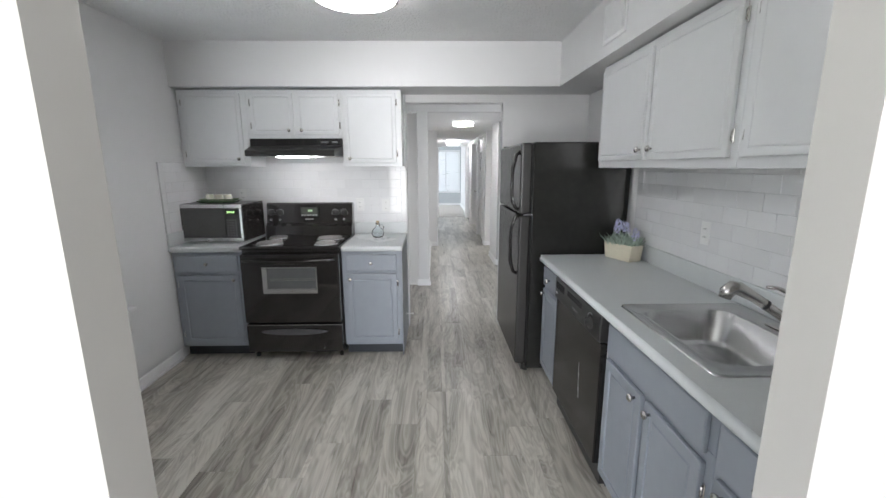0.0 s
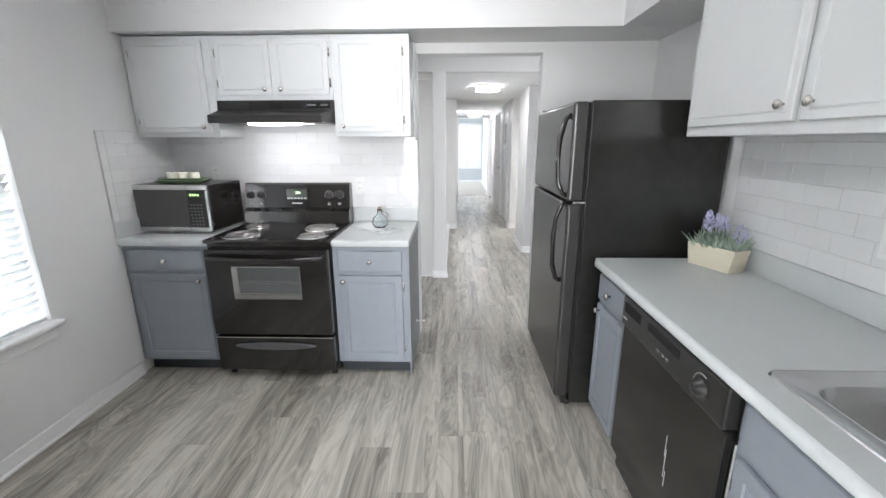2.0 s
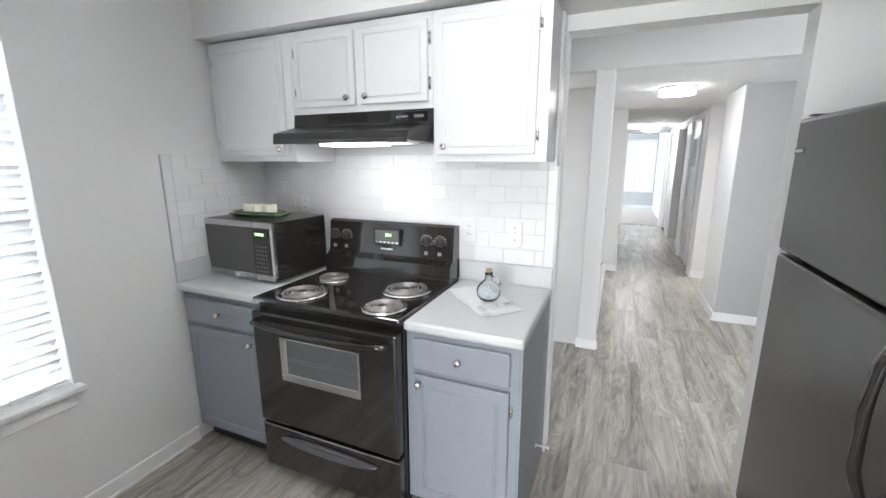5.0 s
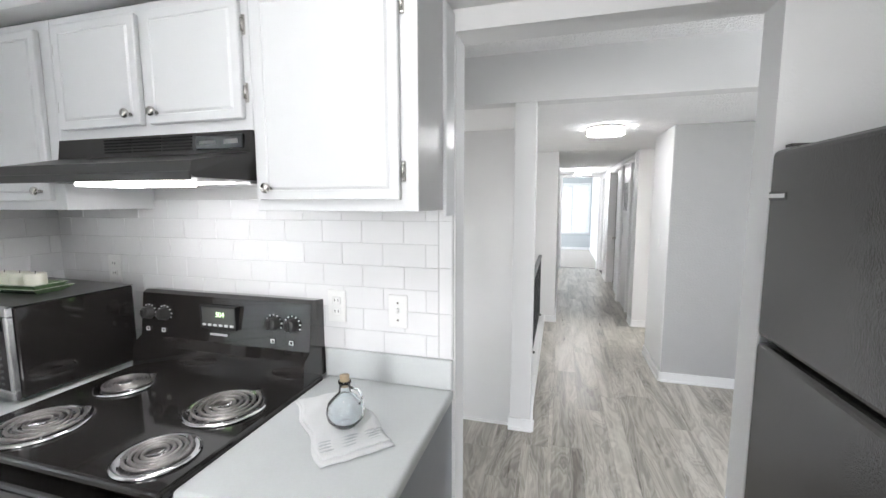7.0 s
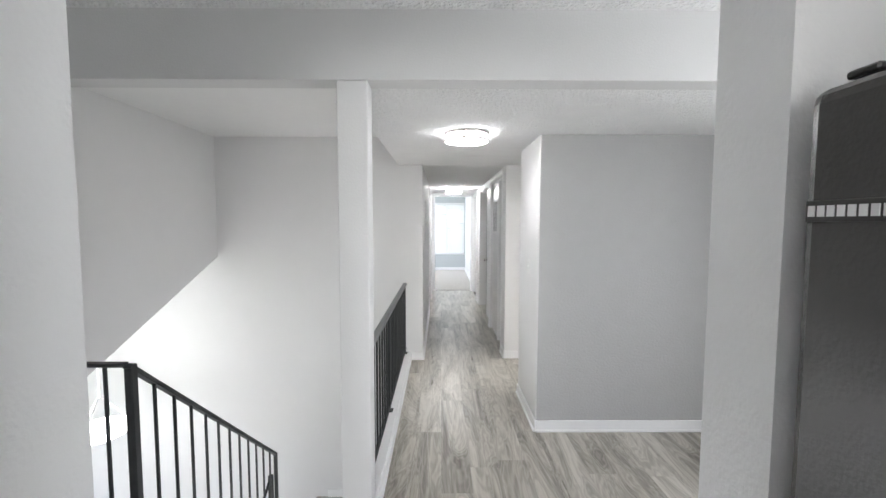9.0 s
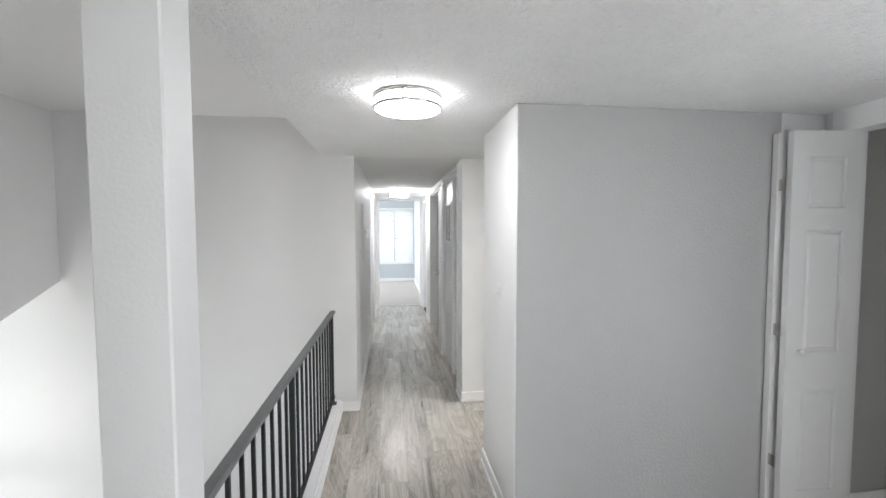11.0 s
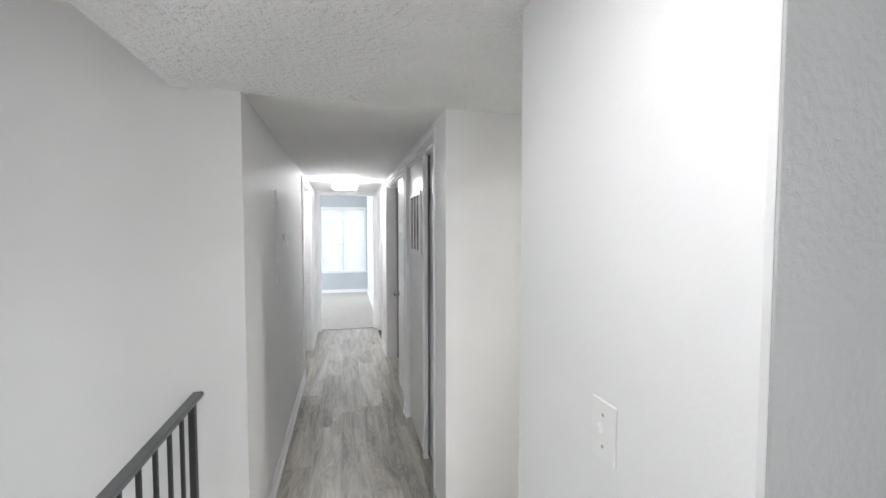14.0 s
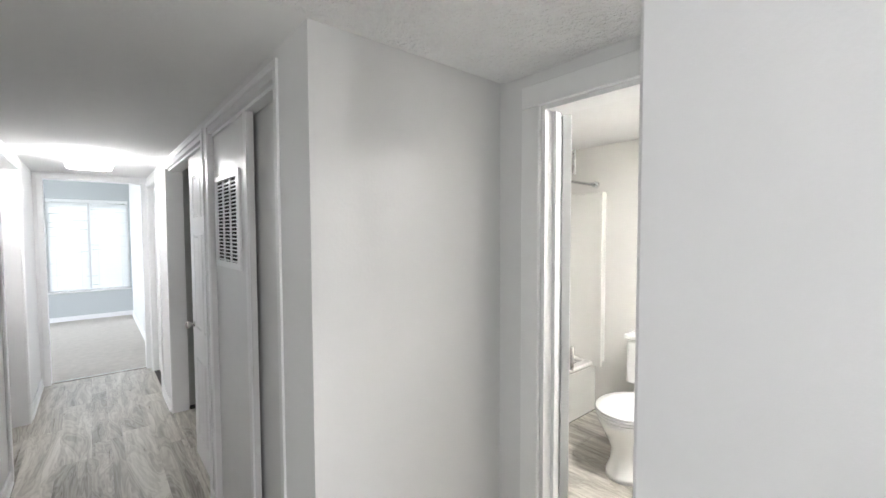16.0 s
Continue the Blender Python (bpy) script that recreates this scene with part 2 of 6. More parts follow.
M_PULL = mat("grey_glossy_pull", (0.16, 0.16, 0.17), 0.12, 0.6, grain=0.05)
M_MESH = mat("microwave_door_mesh", (0.075, 0.075, 0.072), 0.12, grain=0.1, scale=20, coat=0.3)
M_MWTOP = mat("dark_grey_metal_case", (0.11, 0.11, 0.108), 0.3, 0.5, grain=0.08, scale=10)
M_RIM = mat("pale_glaze_rim", (0.55, 0.60, 0.48), 0.25, grain=0.04)
M_KEY = mat("grey_key", (0.16, 0.16, 0.16), 0.5, grain=0.05)
M_BULB = glow("pendant_bulb", (1.0, 0.98, 0.95), 2.6)
M_GREEN = glow("green_display", (0.45, 1.0, 0.2), 0.32)
M_INK = mat("pale_print", (0.62, 0.62, 0.62), 0.5)
M_SCREEN = mat("dark_display_glass", (0.01, 0.012, 0.012), 0.1)
M_DARK = mat("dark_void", (0.012, 0.012, 0.012), 0.9)
M_FOLIAGE = mat("tree_leaves", (0.07, 0.12, 0.04), 0.7, grain=0.4, scale=4)
M_BARK = mat("bark", (0.10, 0.075, 0.05), 0.9, grain=0.3, scale=12, bump=0.5)
M_LAWN = mat("lawn", (0.06, 0.10, 0.03), 0.95, grain=0.3, scale=3, bump=0.4, bscale=30)

# ---- mesh helpers ----
ORG = {}


def bx(bm, x0, x1, y0, y1, z0, z1, bev=0.0, seg=1):
    """A box between two corners, with rounded edges where bev is given."""
    vs = [bm.verts.new((x, y, z)) for z in (z0, z1) for y in (y0, y1) for x in (x0, x1)]
    fs = [bm.faces.new([vs[i] for i in q]) for q in
          ((0, 2, 3, 1), (4, 5, 7, 6), (0, 1, 5, 4), (2, 6, 7, 3), (0, 4, 6, 2), (1, 3, 7, 5))]
    if bev:
        es = list({e for f in fs for e in f.edges})
        bmesh.ops.bevel(bm, geom=es, offset=bev, segments=seg, affect="EDGES", profile=0.5)
    return bm


def box(*a, bev=0.0, seg=1):
    return bx(bmesh.new(), *a, bev=bev, seg=seg)


def boxes(items, bev=0.0):
    bm = bmesh.new()
    for i in items:
        bx(bm, *i, bev=bev)
    return bm


def tube(bm, pts, r, seg=10, caps=True):
    """A round bar along points; r is one radius or one a point."""
    pts = [Vector(p) for p in pts]
    rings = []
    up = Vector((0.0, 0.0, 1.0))
    for i, p in enumerate(pts):
        d = (pts[min(i + 1, len(pts) - 1)] - pts[max(i - 1, 0)]).normalized()
        side = d.cross(up)
        if side.length < 1e-3:
            side = d.cross(Vector((0.0, 1.0, 0.0)))
        side.normalize()
        nrm = side.cross(d).normalized()
        rr = r[i] if isinstance(r, (list, tuple)) else r
        rings.append([bm.verts.new(p + rr * (math.cos(a) * side + math.sin(a) * nrm))
                      for a in (2 * math.pi * k / seg for k in range(seg))])
    for a, b in zip(rings, rings[1:]):
        for k in range(seg):
            f = bm.faces.new((a[k], a[(k + 1) % seg], b[(k + 1) % seg], b[k]))
            f.smooth = True
    if caps:
        bm.faces.new(rings[0][::-1])
        bm.faces.new(rings[-1])
    return bm


def lathe(bm, prof, m=Matrix(), seg=24, smooth=True):
    """Turn a profile of (radius, height) about z, then place it by m."""
    rings = []
    for r, z in prof:
        rings.append([bm.verts.new(m @ Vector((max(r, 1e-4) * math.cos(2 * math.pi * k / seg),
                                               max(r, 1e-4) * math.sin(2 * math.pi * k / seg), z))) for k in range(seg)])
    for a, b in zip(rings, rings[1:]):
        for k in range(seg):
            f = bm.faces.new((a[k], a[(k + 1) % seg], b[(k + 1) % seg], b[k]))
            f.smooth = smooth
    bm.faces.new(rings[0][::-1])
    bm.faces.new(rings[-1])
    return bm


def prism(bm, poly, axis, a, b):
    """A polygon drawn in the plane across an axis, drawn out from a to b."""
    def at(u, v, w):
        return {"x": (w, u, v), "y": (u, w, v), "z": (u, v, w)}[axis]
    lo = [bm.verts.new(at(u, v, a)) for u, v in poly]
    hi = [bm.verts.new(at(u, v, b)) for u, v in poly]
    bm.faces.new(lo[::-1])
    bm.faces.new(hi)
    for k in range(len(poly)):
        j = (k + 1) % len(poly)
        bm.faces.new((lo[k], lo[j], hi[j], hi[k]))
    bmesh.ops.recalc_face_normals(bm, faces=bm.faces[:])
    return bm


def mesh_of(name, bm, material):
    me = bpy.data.meshes.new(name)
    bm.to_mesh(me)
    bm.free()
    me.materials.append(material)
    return me


def thing(name, at, label, category, group="", turn=0):
    """An Empty at the base of a thing; its parts are given in world places unless it is turned."""
    ob = new(name)
    ob.empty_display_size = 0.1
    ob.matrix_world = pose(*at, 0, 0, turn)
    ORG[ob] = Vector(at) if not turn else Vector((0.0, 0.0, 0.0))
    return tagged(ob, label, category, group)


def part(name, bm, material, parent, label=""):
    """One mesh under a thing or under a part."""
    o = ORG[parent]
    bmesh.ops.translate(bm, verts=bm.verts[:], vec=-o)
    ob = new(name, mesh_of(name, bm, material))
    ob.parent = parent
    ORG[ob] = o
    return tagged(ob, label)


def solo(name, bm, material, label, category, group="", kind=""):
    ob = new(name, mesh_of(name, bm, material))
    ORG[ob] = Vector((0.0, 0.0, 0.0))
    return tagged(ob, label, category, group, kind)


def struct(name, bm, material, label, category):
    return solo(name, bm, material, label, category, kind="structure")


def holed(axis, p0, p1, u0, u1, z0, z1, holes):
    """One connected wall slab between p0 and p1 with openings (u0, u1, z0, z1) cut through."""
    us = sorted({u0, u1, *(h[k] for h in holes for k in (0, 1))})
    zs = sorted({z0, z1, *(max(z0, min(z1, h[k])) for h in holes for k in (2, 3))})
    bm = bmesh.new()
    at = {}

    def v(u, z):
        if (u, z) not in at:
            at[u, z] = bm.verts.new((p0, u, z) if axis == "x" else (u, p0, z))
        return at[u, z]
    for a, b in zip(us, us[1:]):
        for c, d in zip(zs, zs[1:]):
            if not any(h[0] <= a and b <= h[1] and h[2] <= c and d <= h[3] for h in holes):
                bm.faces.new((v(a, c), v(b, c), v(b, d), v(a, d)))
    ex = bmesh.ops.extrude_face_region(bm, geom=bm.faces[:], use_keep_orig=True)
    off = (p1 - p0, 0, 0) if axis == "x" else (0, p1 - p0, 0)
    bmesh.ops.translate(bm, verts=[q for q in ex["geom"] if isinstance(q, bmesh.types.BMVert)], vec=off)
    bmesh.ops.recalc_face_normals(bm, faces=bm.faces[:])
    return bm


def wall_x(name, x0, x1, y0, y1, z0, z1, material, label, holes=()):
    """A wall along y with openings (y0, y1, z0, z1)."""
    return struct(name, holed("x", x0, x1, y0, y1, z0, z1, holes), material, label, "wall")


def wall_y(name, x0, x1, y0, y1, z0, z1, material, label, holes=()):
    """A wall along x with openings (x0, x1, z0, z1)."""
    return struct(name, holed("y", y0, y1, x0, x1, z0, z1, holes), material, label, "wall")


# ---- structure ----
CK = 2.46      # ceiling of kitchen, landing and stairwell
CH = 2.163     # lowered ceiling past the beam and in the hall
struct("ground", box(-60, 60, -60, 80, -2.95, -2.85), M_LAWN, "green lawn round the building", "ground")

struct("ceiling_kitchen", box(-2.6, 2.7, -2.6, 4.36, CK, CK + 0.1), M_CEIL, "white popcorn-textured kitchen ceiling", "ceiling")
struct("ceiling_landing", box(-4.7, 2.82, 4.36, 5.70, CK, CK + 0.1), M_CEIL, "white popcorn-textured landing ceiling", "ceiling")
struct("ceiling_stairwell", box(-4.7, -0.16, 5.82, 8.5, CK, CK + 0.1), M_CEILF, "plain white ceiling above the stairwell", "ceiling")
bm = bmesh.new()
prism(bm, [(-0.16, 5.82), (2.82, 5.82), (2.82, 7.51), (1.9, 7.51), (1.9, 8.43), (-0.16, 8.43)], "z", CH, CK + 0.1)
struct("ceiling_hall_entry", bm, M_CEIL, "low popcorn-textured ceiling by the stairs", "ceiling")
struct("ceiling_closet", box(2.82, 3.8, 5.0, 6.9, CH + 0.004, CK), M_CEILF, "flat white closet ceiling", "ceiling")
struct("ceiling_hall", box(-0.02, 1.9, 8.43, 13.1, CH + 0.006, CK), M_CEILF, "low flat grey-white hall ceiling", "ceiling")
struct("ceiling_bedroom", box(-2.5, 1.21, 13.1, 17.12, 2.46, 2.56), M_CEILF, "white bedroom ceiling", "ceiling")
struct("ceiling_bath", box(1.9, 3.97, 6.9, 10.0, 2.28, 2.38), M_CEILF, "white bathroom ceiling", "ceiling")
struct("soffit", boxes([(-1.985, 1.43, 3.92, 4.30, 2.13, CK - 0.002), (1.05, 1.43, 1.11, 3.918, 2.13, CK - 0.002)]), M_WALL,
       "painted soffit above the wall cabinets", "soffit")

wall_x("wall_kitchen_west", -2.105, -1.985, 1.28, 4.42, 0, CK, M_WALL, "pale grey painted kitchen wall", [(1.76, 3.165, 0.60, 2.03)])
wall_y("wall_kitchen_north", -1.985, 2.82, 4.30, 4.42, 0, CK, M_WALL2, "pale grey wall with an open doorway", [(-0.185, 0.672, 0, 2.065)])
wall_x("wall_kitchen_east", 1.43, 1.55, 1.0, 4.30, 0, CK, M_WALL, "pale grey painted kitchen wall", ())
wall_y("wall_entry_west", -2.72, -0.625, 1.28, 1.41, 0, CK, M_WARM, "cream end of a wall beside the kitchen entrance")
wall_y("wall_entry_east", 0.60, 2.6, 1.02, 1.11, 0, CK, M_WARM, "cream end of a wall beside the kitchen entrance")
# Dining walls are unseen; their openings are cut for the added fill lamps.
wall_x("wall_dining_west", -2.72, -2.6, -2.6, 1.28, 0, CK, M_WARM, "unseen cream dining room wall, opened for an added lamp", [(-2.0, 0.2, 0.35, 2.25)])
wall_x("wall_dining_east", 2.6, 2.72, -2.6, 1.11, 0, CK, M_WARM, "cream dining room wall")
wall_y("wall_dining_south", -2.72, 2.72, -2.72, -2.6, 0, CK, M_WARM, "unseen cream dining room wall, opened for an added lamp", [(-1.2, 1.2, 0.35, 2.25)])

# landing and stairwell
bm = bmesh.new()
prism(bm, [(4.42, 0.0), (5.51, 0.0), (8.398, 1.157), (8.398, CK), (4.42, CK)], "x", -2.27, -2.15)
struct("wall_stair_west", bm, M_WALL, "grey wall over the stairs with a sloping lower edge", "wall")
wall_y("wall_stair_north", -4.7, -0.015, 8.40, 8.52, -2.85, CK, M_WALL, "pale grey stairwell wall two storeys high")
wall_x("wall_living_west", -4.82, -4.7, 3.0, 8.52, -2.85, CK, M_WALL, "pale grey living room wall", [(4.6, 7.6, -1.9, 0.6)])
wall_y("wall_living_south", -4.7, -0.05, 3.0, 3.12, -2.85, -0.3, M_WALL, "pale grey living room wall")
wall_y("wall_upper_south", -4.7, -2.25, 4.42, 4.54, -0.3, CK, M_WALL, "pale grey wall above the living room")
wall_x("wall_stair_east", -0.12, -0.04, 3.12, 8.40, -2.85, -0.22, M_WALL, "pale grey stairwell wall below the hall")
wall_x("wall_living_upper", -2.27, -2.15, 4.42, 5.72, -0.24, 0.0, M_WALL, "edge of the landing above the living room")
struct("floor_living", box(-4.82, -0.04, 3.0, 8.52, -2.85, -2.70), M_CARPET, "beige carpet on the lower floor", "floor")
struct("beam", box(-4.7, 2.82, 5.70, 5.82, CH, CK + 0.1), M_WALL2, "pale grey painted beam across the landing", "beam")
struct("post", boxes([(-0.152, -0.016, 5.702, 5.818, 0, CH - 0.001)], bev=0.004), M_WALL2, "pale grey painted post at the stairs", "post")
# The first opening is unseen, cut only for the added landing fill.
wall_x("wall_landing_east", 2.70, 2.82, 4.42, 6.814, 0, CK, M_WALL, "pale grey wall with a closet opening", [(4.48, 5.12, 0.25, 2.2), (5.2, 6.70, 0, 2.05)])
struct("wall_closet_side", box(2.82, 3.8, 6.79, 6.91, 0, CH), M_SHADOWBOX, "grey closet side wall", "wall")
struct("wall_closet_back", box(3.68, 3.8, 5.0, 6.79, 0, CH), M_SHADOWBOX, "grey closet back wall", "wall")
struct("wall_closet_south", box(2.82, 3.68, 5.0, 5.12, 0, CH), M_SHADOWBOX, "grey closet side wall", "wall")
# Thin rough sheet, a darker grey than the rest of the block.
struct("wall_block_face", box(1.014, 2.44, 6.811, 6.816, 0.0, CH - 0.001, bev=0.002), M_ROUGH, "rough-textured sheet on the wall, darker grey than the block", "wall")
struct("wall_block", box(1.008, 2.82, 6.815, 7.505, 0, CH, bev=0.006), M_WALL, "grey wall block with a rough painted corner", "wall")

# hall
wall_x("wall_hall_west", -0.015, 0.105, 8.40, 13.04, 0, CH + 0.2, M_WALL, "pale grey hall wall with a doorway", [(11.0, 11.98, 0, 2.06)])
wall_x("wall_hall_east", 1.03, 1.15, 8.457, 13.04, 0, CH + 0.2, M_WALL, "pale grey hall wall with closet openings",
       [(8.735, 9.80, 0, 2.085), (9.95, 11.45, 0, 2.085), (12.1, 12.88, 0, 2.05)])
wall_y("wall_hall_return", 1.15, 1.85, 8.457, 8.577, 0, CH + 0.2, M_WALL, "pale grey wall beside the bathroom door")
wall_y("wall_hall_north", -0.135, 1.21, 13.04, 13.16, 0, 2.46, M_TRIM, "white end wall with the bedroom doorway", [(0.18, 0.975, 0, 2.10)])
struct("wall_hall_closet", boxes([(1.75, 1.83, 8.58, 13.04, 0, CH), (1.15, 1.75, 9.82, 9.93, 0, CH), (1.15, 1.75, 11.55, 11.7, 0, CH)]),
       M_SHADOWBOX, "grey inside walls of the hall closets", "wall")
struct("wall_side_room", boxes([(-1.5, -0.015, 10.6, 10.7, 0, 2.3), (-1.5, -0.015, 12.3, 12.4, 0, 2.3), (-1.6, -1.5, 10.6, 12.4, 0, 2.3),
                                (-1.5, -0.015, 10.7, 12.3, 2.3, 2.4), (-1.5, -0.015, 10.7, 12.3, -0.05, -0.005)]),
       M_WALL, "pale grey walls of a small side room", "wall")

# bedroom
wall_y("wall_bedroom_north", -2.5, 1.21, 17.0, 17.12, 0, 2.46, M_BLUEWALL, "blue-grey bedroom wall with a window", [(-0.06, 1.065, 0.52, 2.14)])
wall_x("wall_bedroom_east", 1.09, 1.21, 13.16, 17.0, 0, 2.46, M_WALL, "pale bedroom wall")
# West opening is out of view and serves the added bedroom fill.
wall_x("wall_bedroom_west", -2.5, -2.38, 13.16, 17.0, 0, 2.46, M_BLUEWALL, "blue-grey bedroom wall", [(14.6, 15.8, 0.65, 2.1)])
wall_y("wall_bedroom_south", -2.5, -0.135, 13.04, 13.16, 0, 2.46, M_BLUEWALL, "blue-grey bedroom wall")
struct("floor_bedroom", box(-2.38, 1.09, 13.10, 17.0, -0.1, 0.006), M_CARPET, "beige bedroom carpet", "floor")
struct("threshold", box(0.18, 0.975, 13.07, 13.11, 0, 0.012, bev=0.004), M_NICKEL, "thin metal strip between wood floor and carpet", "threshold")

# bathroom
wall_x("wall_bath_west", 1.85, 1.97, 7.51, 10.0, 0, 2.3, M_WALL, "pale wall with the bathroom doorway", [(7.53, 8.25, 0, 2.03)])
wall_x("wall_bath_east", 3.85, 3.97, 6.9, 10.0, 0, 2.3, M_BATH, "cream bathroom wall")
wall_y("wall_bath_north", 1.97, 3.85, 9.88, 10.0, 0, 2.3, M_BATH, "cream bathroom wall")
wall_y("wall_bath_south", 1.97, 3.85, 7.39, 7.51, 0, 2.3, M_BATH, "cream bathroom wall")


def baseboard(runs):
    """White baseboards, each with a rounded top edge; a run is (x0, y0, x1, y1, nx, ny), the wall's face and the side it faces."""
    bm = bmesh.new()
    for x0, y0, x1, y1, nx, ny in runs:
        d, h = 0.012, 0.085
        bx(bm, min(x0, x1) + min(0, nx * d), max(x0, x1) + max(0, nx * d), min(y0, y1) + min(0, ny * d), max(y0, y1) + max(0, ny * d), 0, h, bev=0.003)
        s = 0.022
        bx(bm, min(x0, x1) + min(0, nx * s), max(x0, x1) + max(0, nx * s), min(y0, y1) + min(0, ny * s), max(y0, y1) + max(0, ny * s), 0, 0.018, bev=0.004)
    return bm


struct("baseboard", baseboard([
    (-1.985, 1.41, -1.985, 3.66, 1, 0),
    (1.008, 6.811, 2.44, 6.811, 0, -1), (1.008, 6.803, 1.008, 7.505, -1, 0), (1.008, 7.505, 1.85, 7.505, 0, 1),
    (0.105, 8.39, 0.105, 10.93, 1, 0), (0.105, 12.06, 0.105, 13.04, 1, 0), (-0.03, 8.40, 0.117, 8.40, 0, -1),
    (1.018, 8.457, 1.84, 8.457, 0, -1), (1.03, 8.445, 1.03, 8.705, -1, 0), (1.03, 9.835, 1.03, 9.915, -1, 0), (1.03, 11.50, 1.03, 12.02, -1, 0),
    (2.82, 6.79, 3.68, 6.79, 0, -1), (3.68, 5.12, 3.68, 6.79, -1, 0),
    (-2.38, 17.0, 1.09, 17.0, 0, -1), (1.09, 13.16, 1.09, 17.0, -1, 0), (3.85, 7.51, 3.85, 9.10, -1, 0),
    (-0.164, 5.70, -0.004, 5.70, 0, -1), (-0.016, 5.69, -0.016, 5.83, 1, 0),
    (-2.13, 4.42, -2.13, 5.7, 1, 0)]), M_TRIM, "white painted baseboards along the walls", "baseboard")


def casing(name, axis, face, a, b, top, side, w=0.065, d=0.016, foot=0.0):
    """Flat door casing on a wall face: two legs and a head, with the jamb lining."""
    bm = bmesh.new()
    lo, hi = (face, face + d) if side > 0 else (face - d, face)

    def put(u0, u1, z0, z1):
        if axis == "x":
            bx(bm, lo, hi, u0, u1, z0, z1, bev=0.004)
        else:
            bx(bm, u0, u1, lo, hi, z0, z1, bev=0.004)
    put(a - w, a, foot, top)
    put(b, b + w, foot, top)
    put(a - w, b + w, top + 0.001, top + w)
    return struct(name, bm, M_TRIM, "white painted door casing", "door casing")


casing("trim_bedroom_door", "y", 13.04, 0.18, 0.975, 2.10, -1, 0.05)
casing("trim_side_door", "x", 0.105, 11.0, 11.98, 2.06, 1)
casing("trim_bath_door", "x", 1.85, 7.60, 8.25, 2.03, -1, 0.085)
casing("trim_end_door", "x", 1.03, 12.1, 12.88, 2.05, -1)
struct("trim_closet_frame", boxes([(1.022, 1.03, 8.705, 8.735, 0, 2.115), (1.022, 1.03, 9.80, 9.835, 0, 2.115), (1.022, 1.03, 8.705, 9.835, 2.1155, 2.135),
                                   (1.022, 1.03, 9.915, 9.95, 0, 2.115), (1.022, 1.03, 11.45, 11.50, 0, 2.115), (1.022, 1.03, 9.915, 11.50, 2.1155, 2.135),
                                   (1.05, 1.14, 8.735, 9.80, 2.07, 2.085), (1.05, 1.14, 9.95, 11.45, 2.07, 2.085)]), M_TRIM,
       "white frames and tracks of the hall closets", "door frame")
struct("trim_closet_header", box(2.684, 2.70, 5.2, 6.76, 2.05, 2.163), M_TRIM, "white header board above the closet opening", "trim")
struct("trim_bath_jamb", boxes([(1.852, 1.968, 8.235, 8.25, 0, 2.03), (1.852, 1.968, 7.53, 7.545, 0, 2.03), (1.852, 1.968, 7.545, 8.235, 2.015, 2.03),
                                (1.90, 1.93, 8.22, 8.235, 0, 2.015)]), M_TRIM, "white door jamb lining", "door frame")
struct("stair_curb", boxes([(-0.125, -0.03, 5.82, 8.40, -0.22, 0.10), (-0.03, -0.014, 5.82, 8.388, 0, 0.085)], bev=0.004), M_TRIM,
       "white painted curb along the stair opening", "curb")

# stairs down from the landing
bm = bmesh.new()
for k in range(9):
    z = -0.178 * (k + 1)
    y = 5.78 + 0.20 * k
    bx(bm, -1.12, -0.125, y, y + 0.21 + (1.2 if k == 8 else 0), z - 0.2, z, bev=0.012)
struct("stairs", bm, M_CARPET, "beige carpeted stairs down to a landing", "stairs")
struct("stair_skirt", boxes([(-0.98, -0.125, 8.385, 8.398, -1.60, -1.51), (-1.12, -0.125, 5.735, 5.775, -0.2, 0.004)], bev=0.003), M_TRIM,
       "white baseboard and nosing at the stairs", "trim")


# ---- windows and blinds ----
def blind(name, along, a, b, z0, z1, plane, n, tilt, label, tapes):
    """A slatted blind hanging in a window: rails, slats and cords."""
    def put(u0, u1, p0, p1, c0, c1, bev=0.0):
        return box(p0, p1, u0, u1, c0, c1, bev=bev) if along == "y" else box(u0, u1, p0, p1, c0, c1, bev=bev)
    mid = ((plane, (a + b) / 2, z0) if along == "y" else ((a + b) / 2, plane, z0))
    th = thing(name, mid, label, "blinds")
    part("head_rail", put(a, b, plane - 0.028, plane + 0.028, z1 - 0.05, z1, 0.004), M_SLAT, th)
    part("bottom_rail", put(a, b, plane - 0.024, plane + 0.024, z0, z0 + 0.018, 0.004), M_SLAT, th)
    step = (z1 - 0.06 - z0 - 0.03) / n
    w = 0.025
    bm0 = bmesh.new()
    h = (b - a) / 2 - 0.004
    c, s = w * math.cos(radians(tilt)), w * math.sin(radians(tilt))
    prof = [(-c, -s), (0, 0.003), (c, s), (c, s + 0.0022), (0, 0.0055), (-c, -s + 0.0022)]
    prism(bm0, prof, "y" if along == "y" else "x", -h, h)
    me = mesh_of("slat", bm0, M_SLAT)
    for k in range(n):
        sl = new("slat", me)
        sl.parent = th
        sl.location = (0, 0, 0.035 + step * (k + 0.5))
        sl.rotation_euler = (radians(random.uniform(-0.5, 0.5)), radians(random.uniform(-1.5, 1.5)), 0)
    for u in tapes:
        for o in (-0.026, 0.026):
            bmc = tube(bmesh.new(), [((plane + o, u, z0) if along == "y" else (u, plane + o, z0)),
                                     ((plane + o, u, z1 - 0.04) if along == "y" else (u, plane + o, z1 - 0.04))], 0.0016, 5)
            part("cord", bmc, M_SLAT, th)
    return th


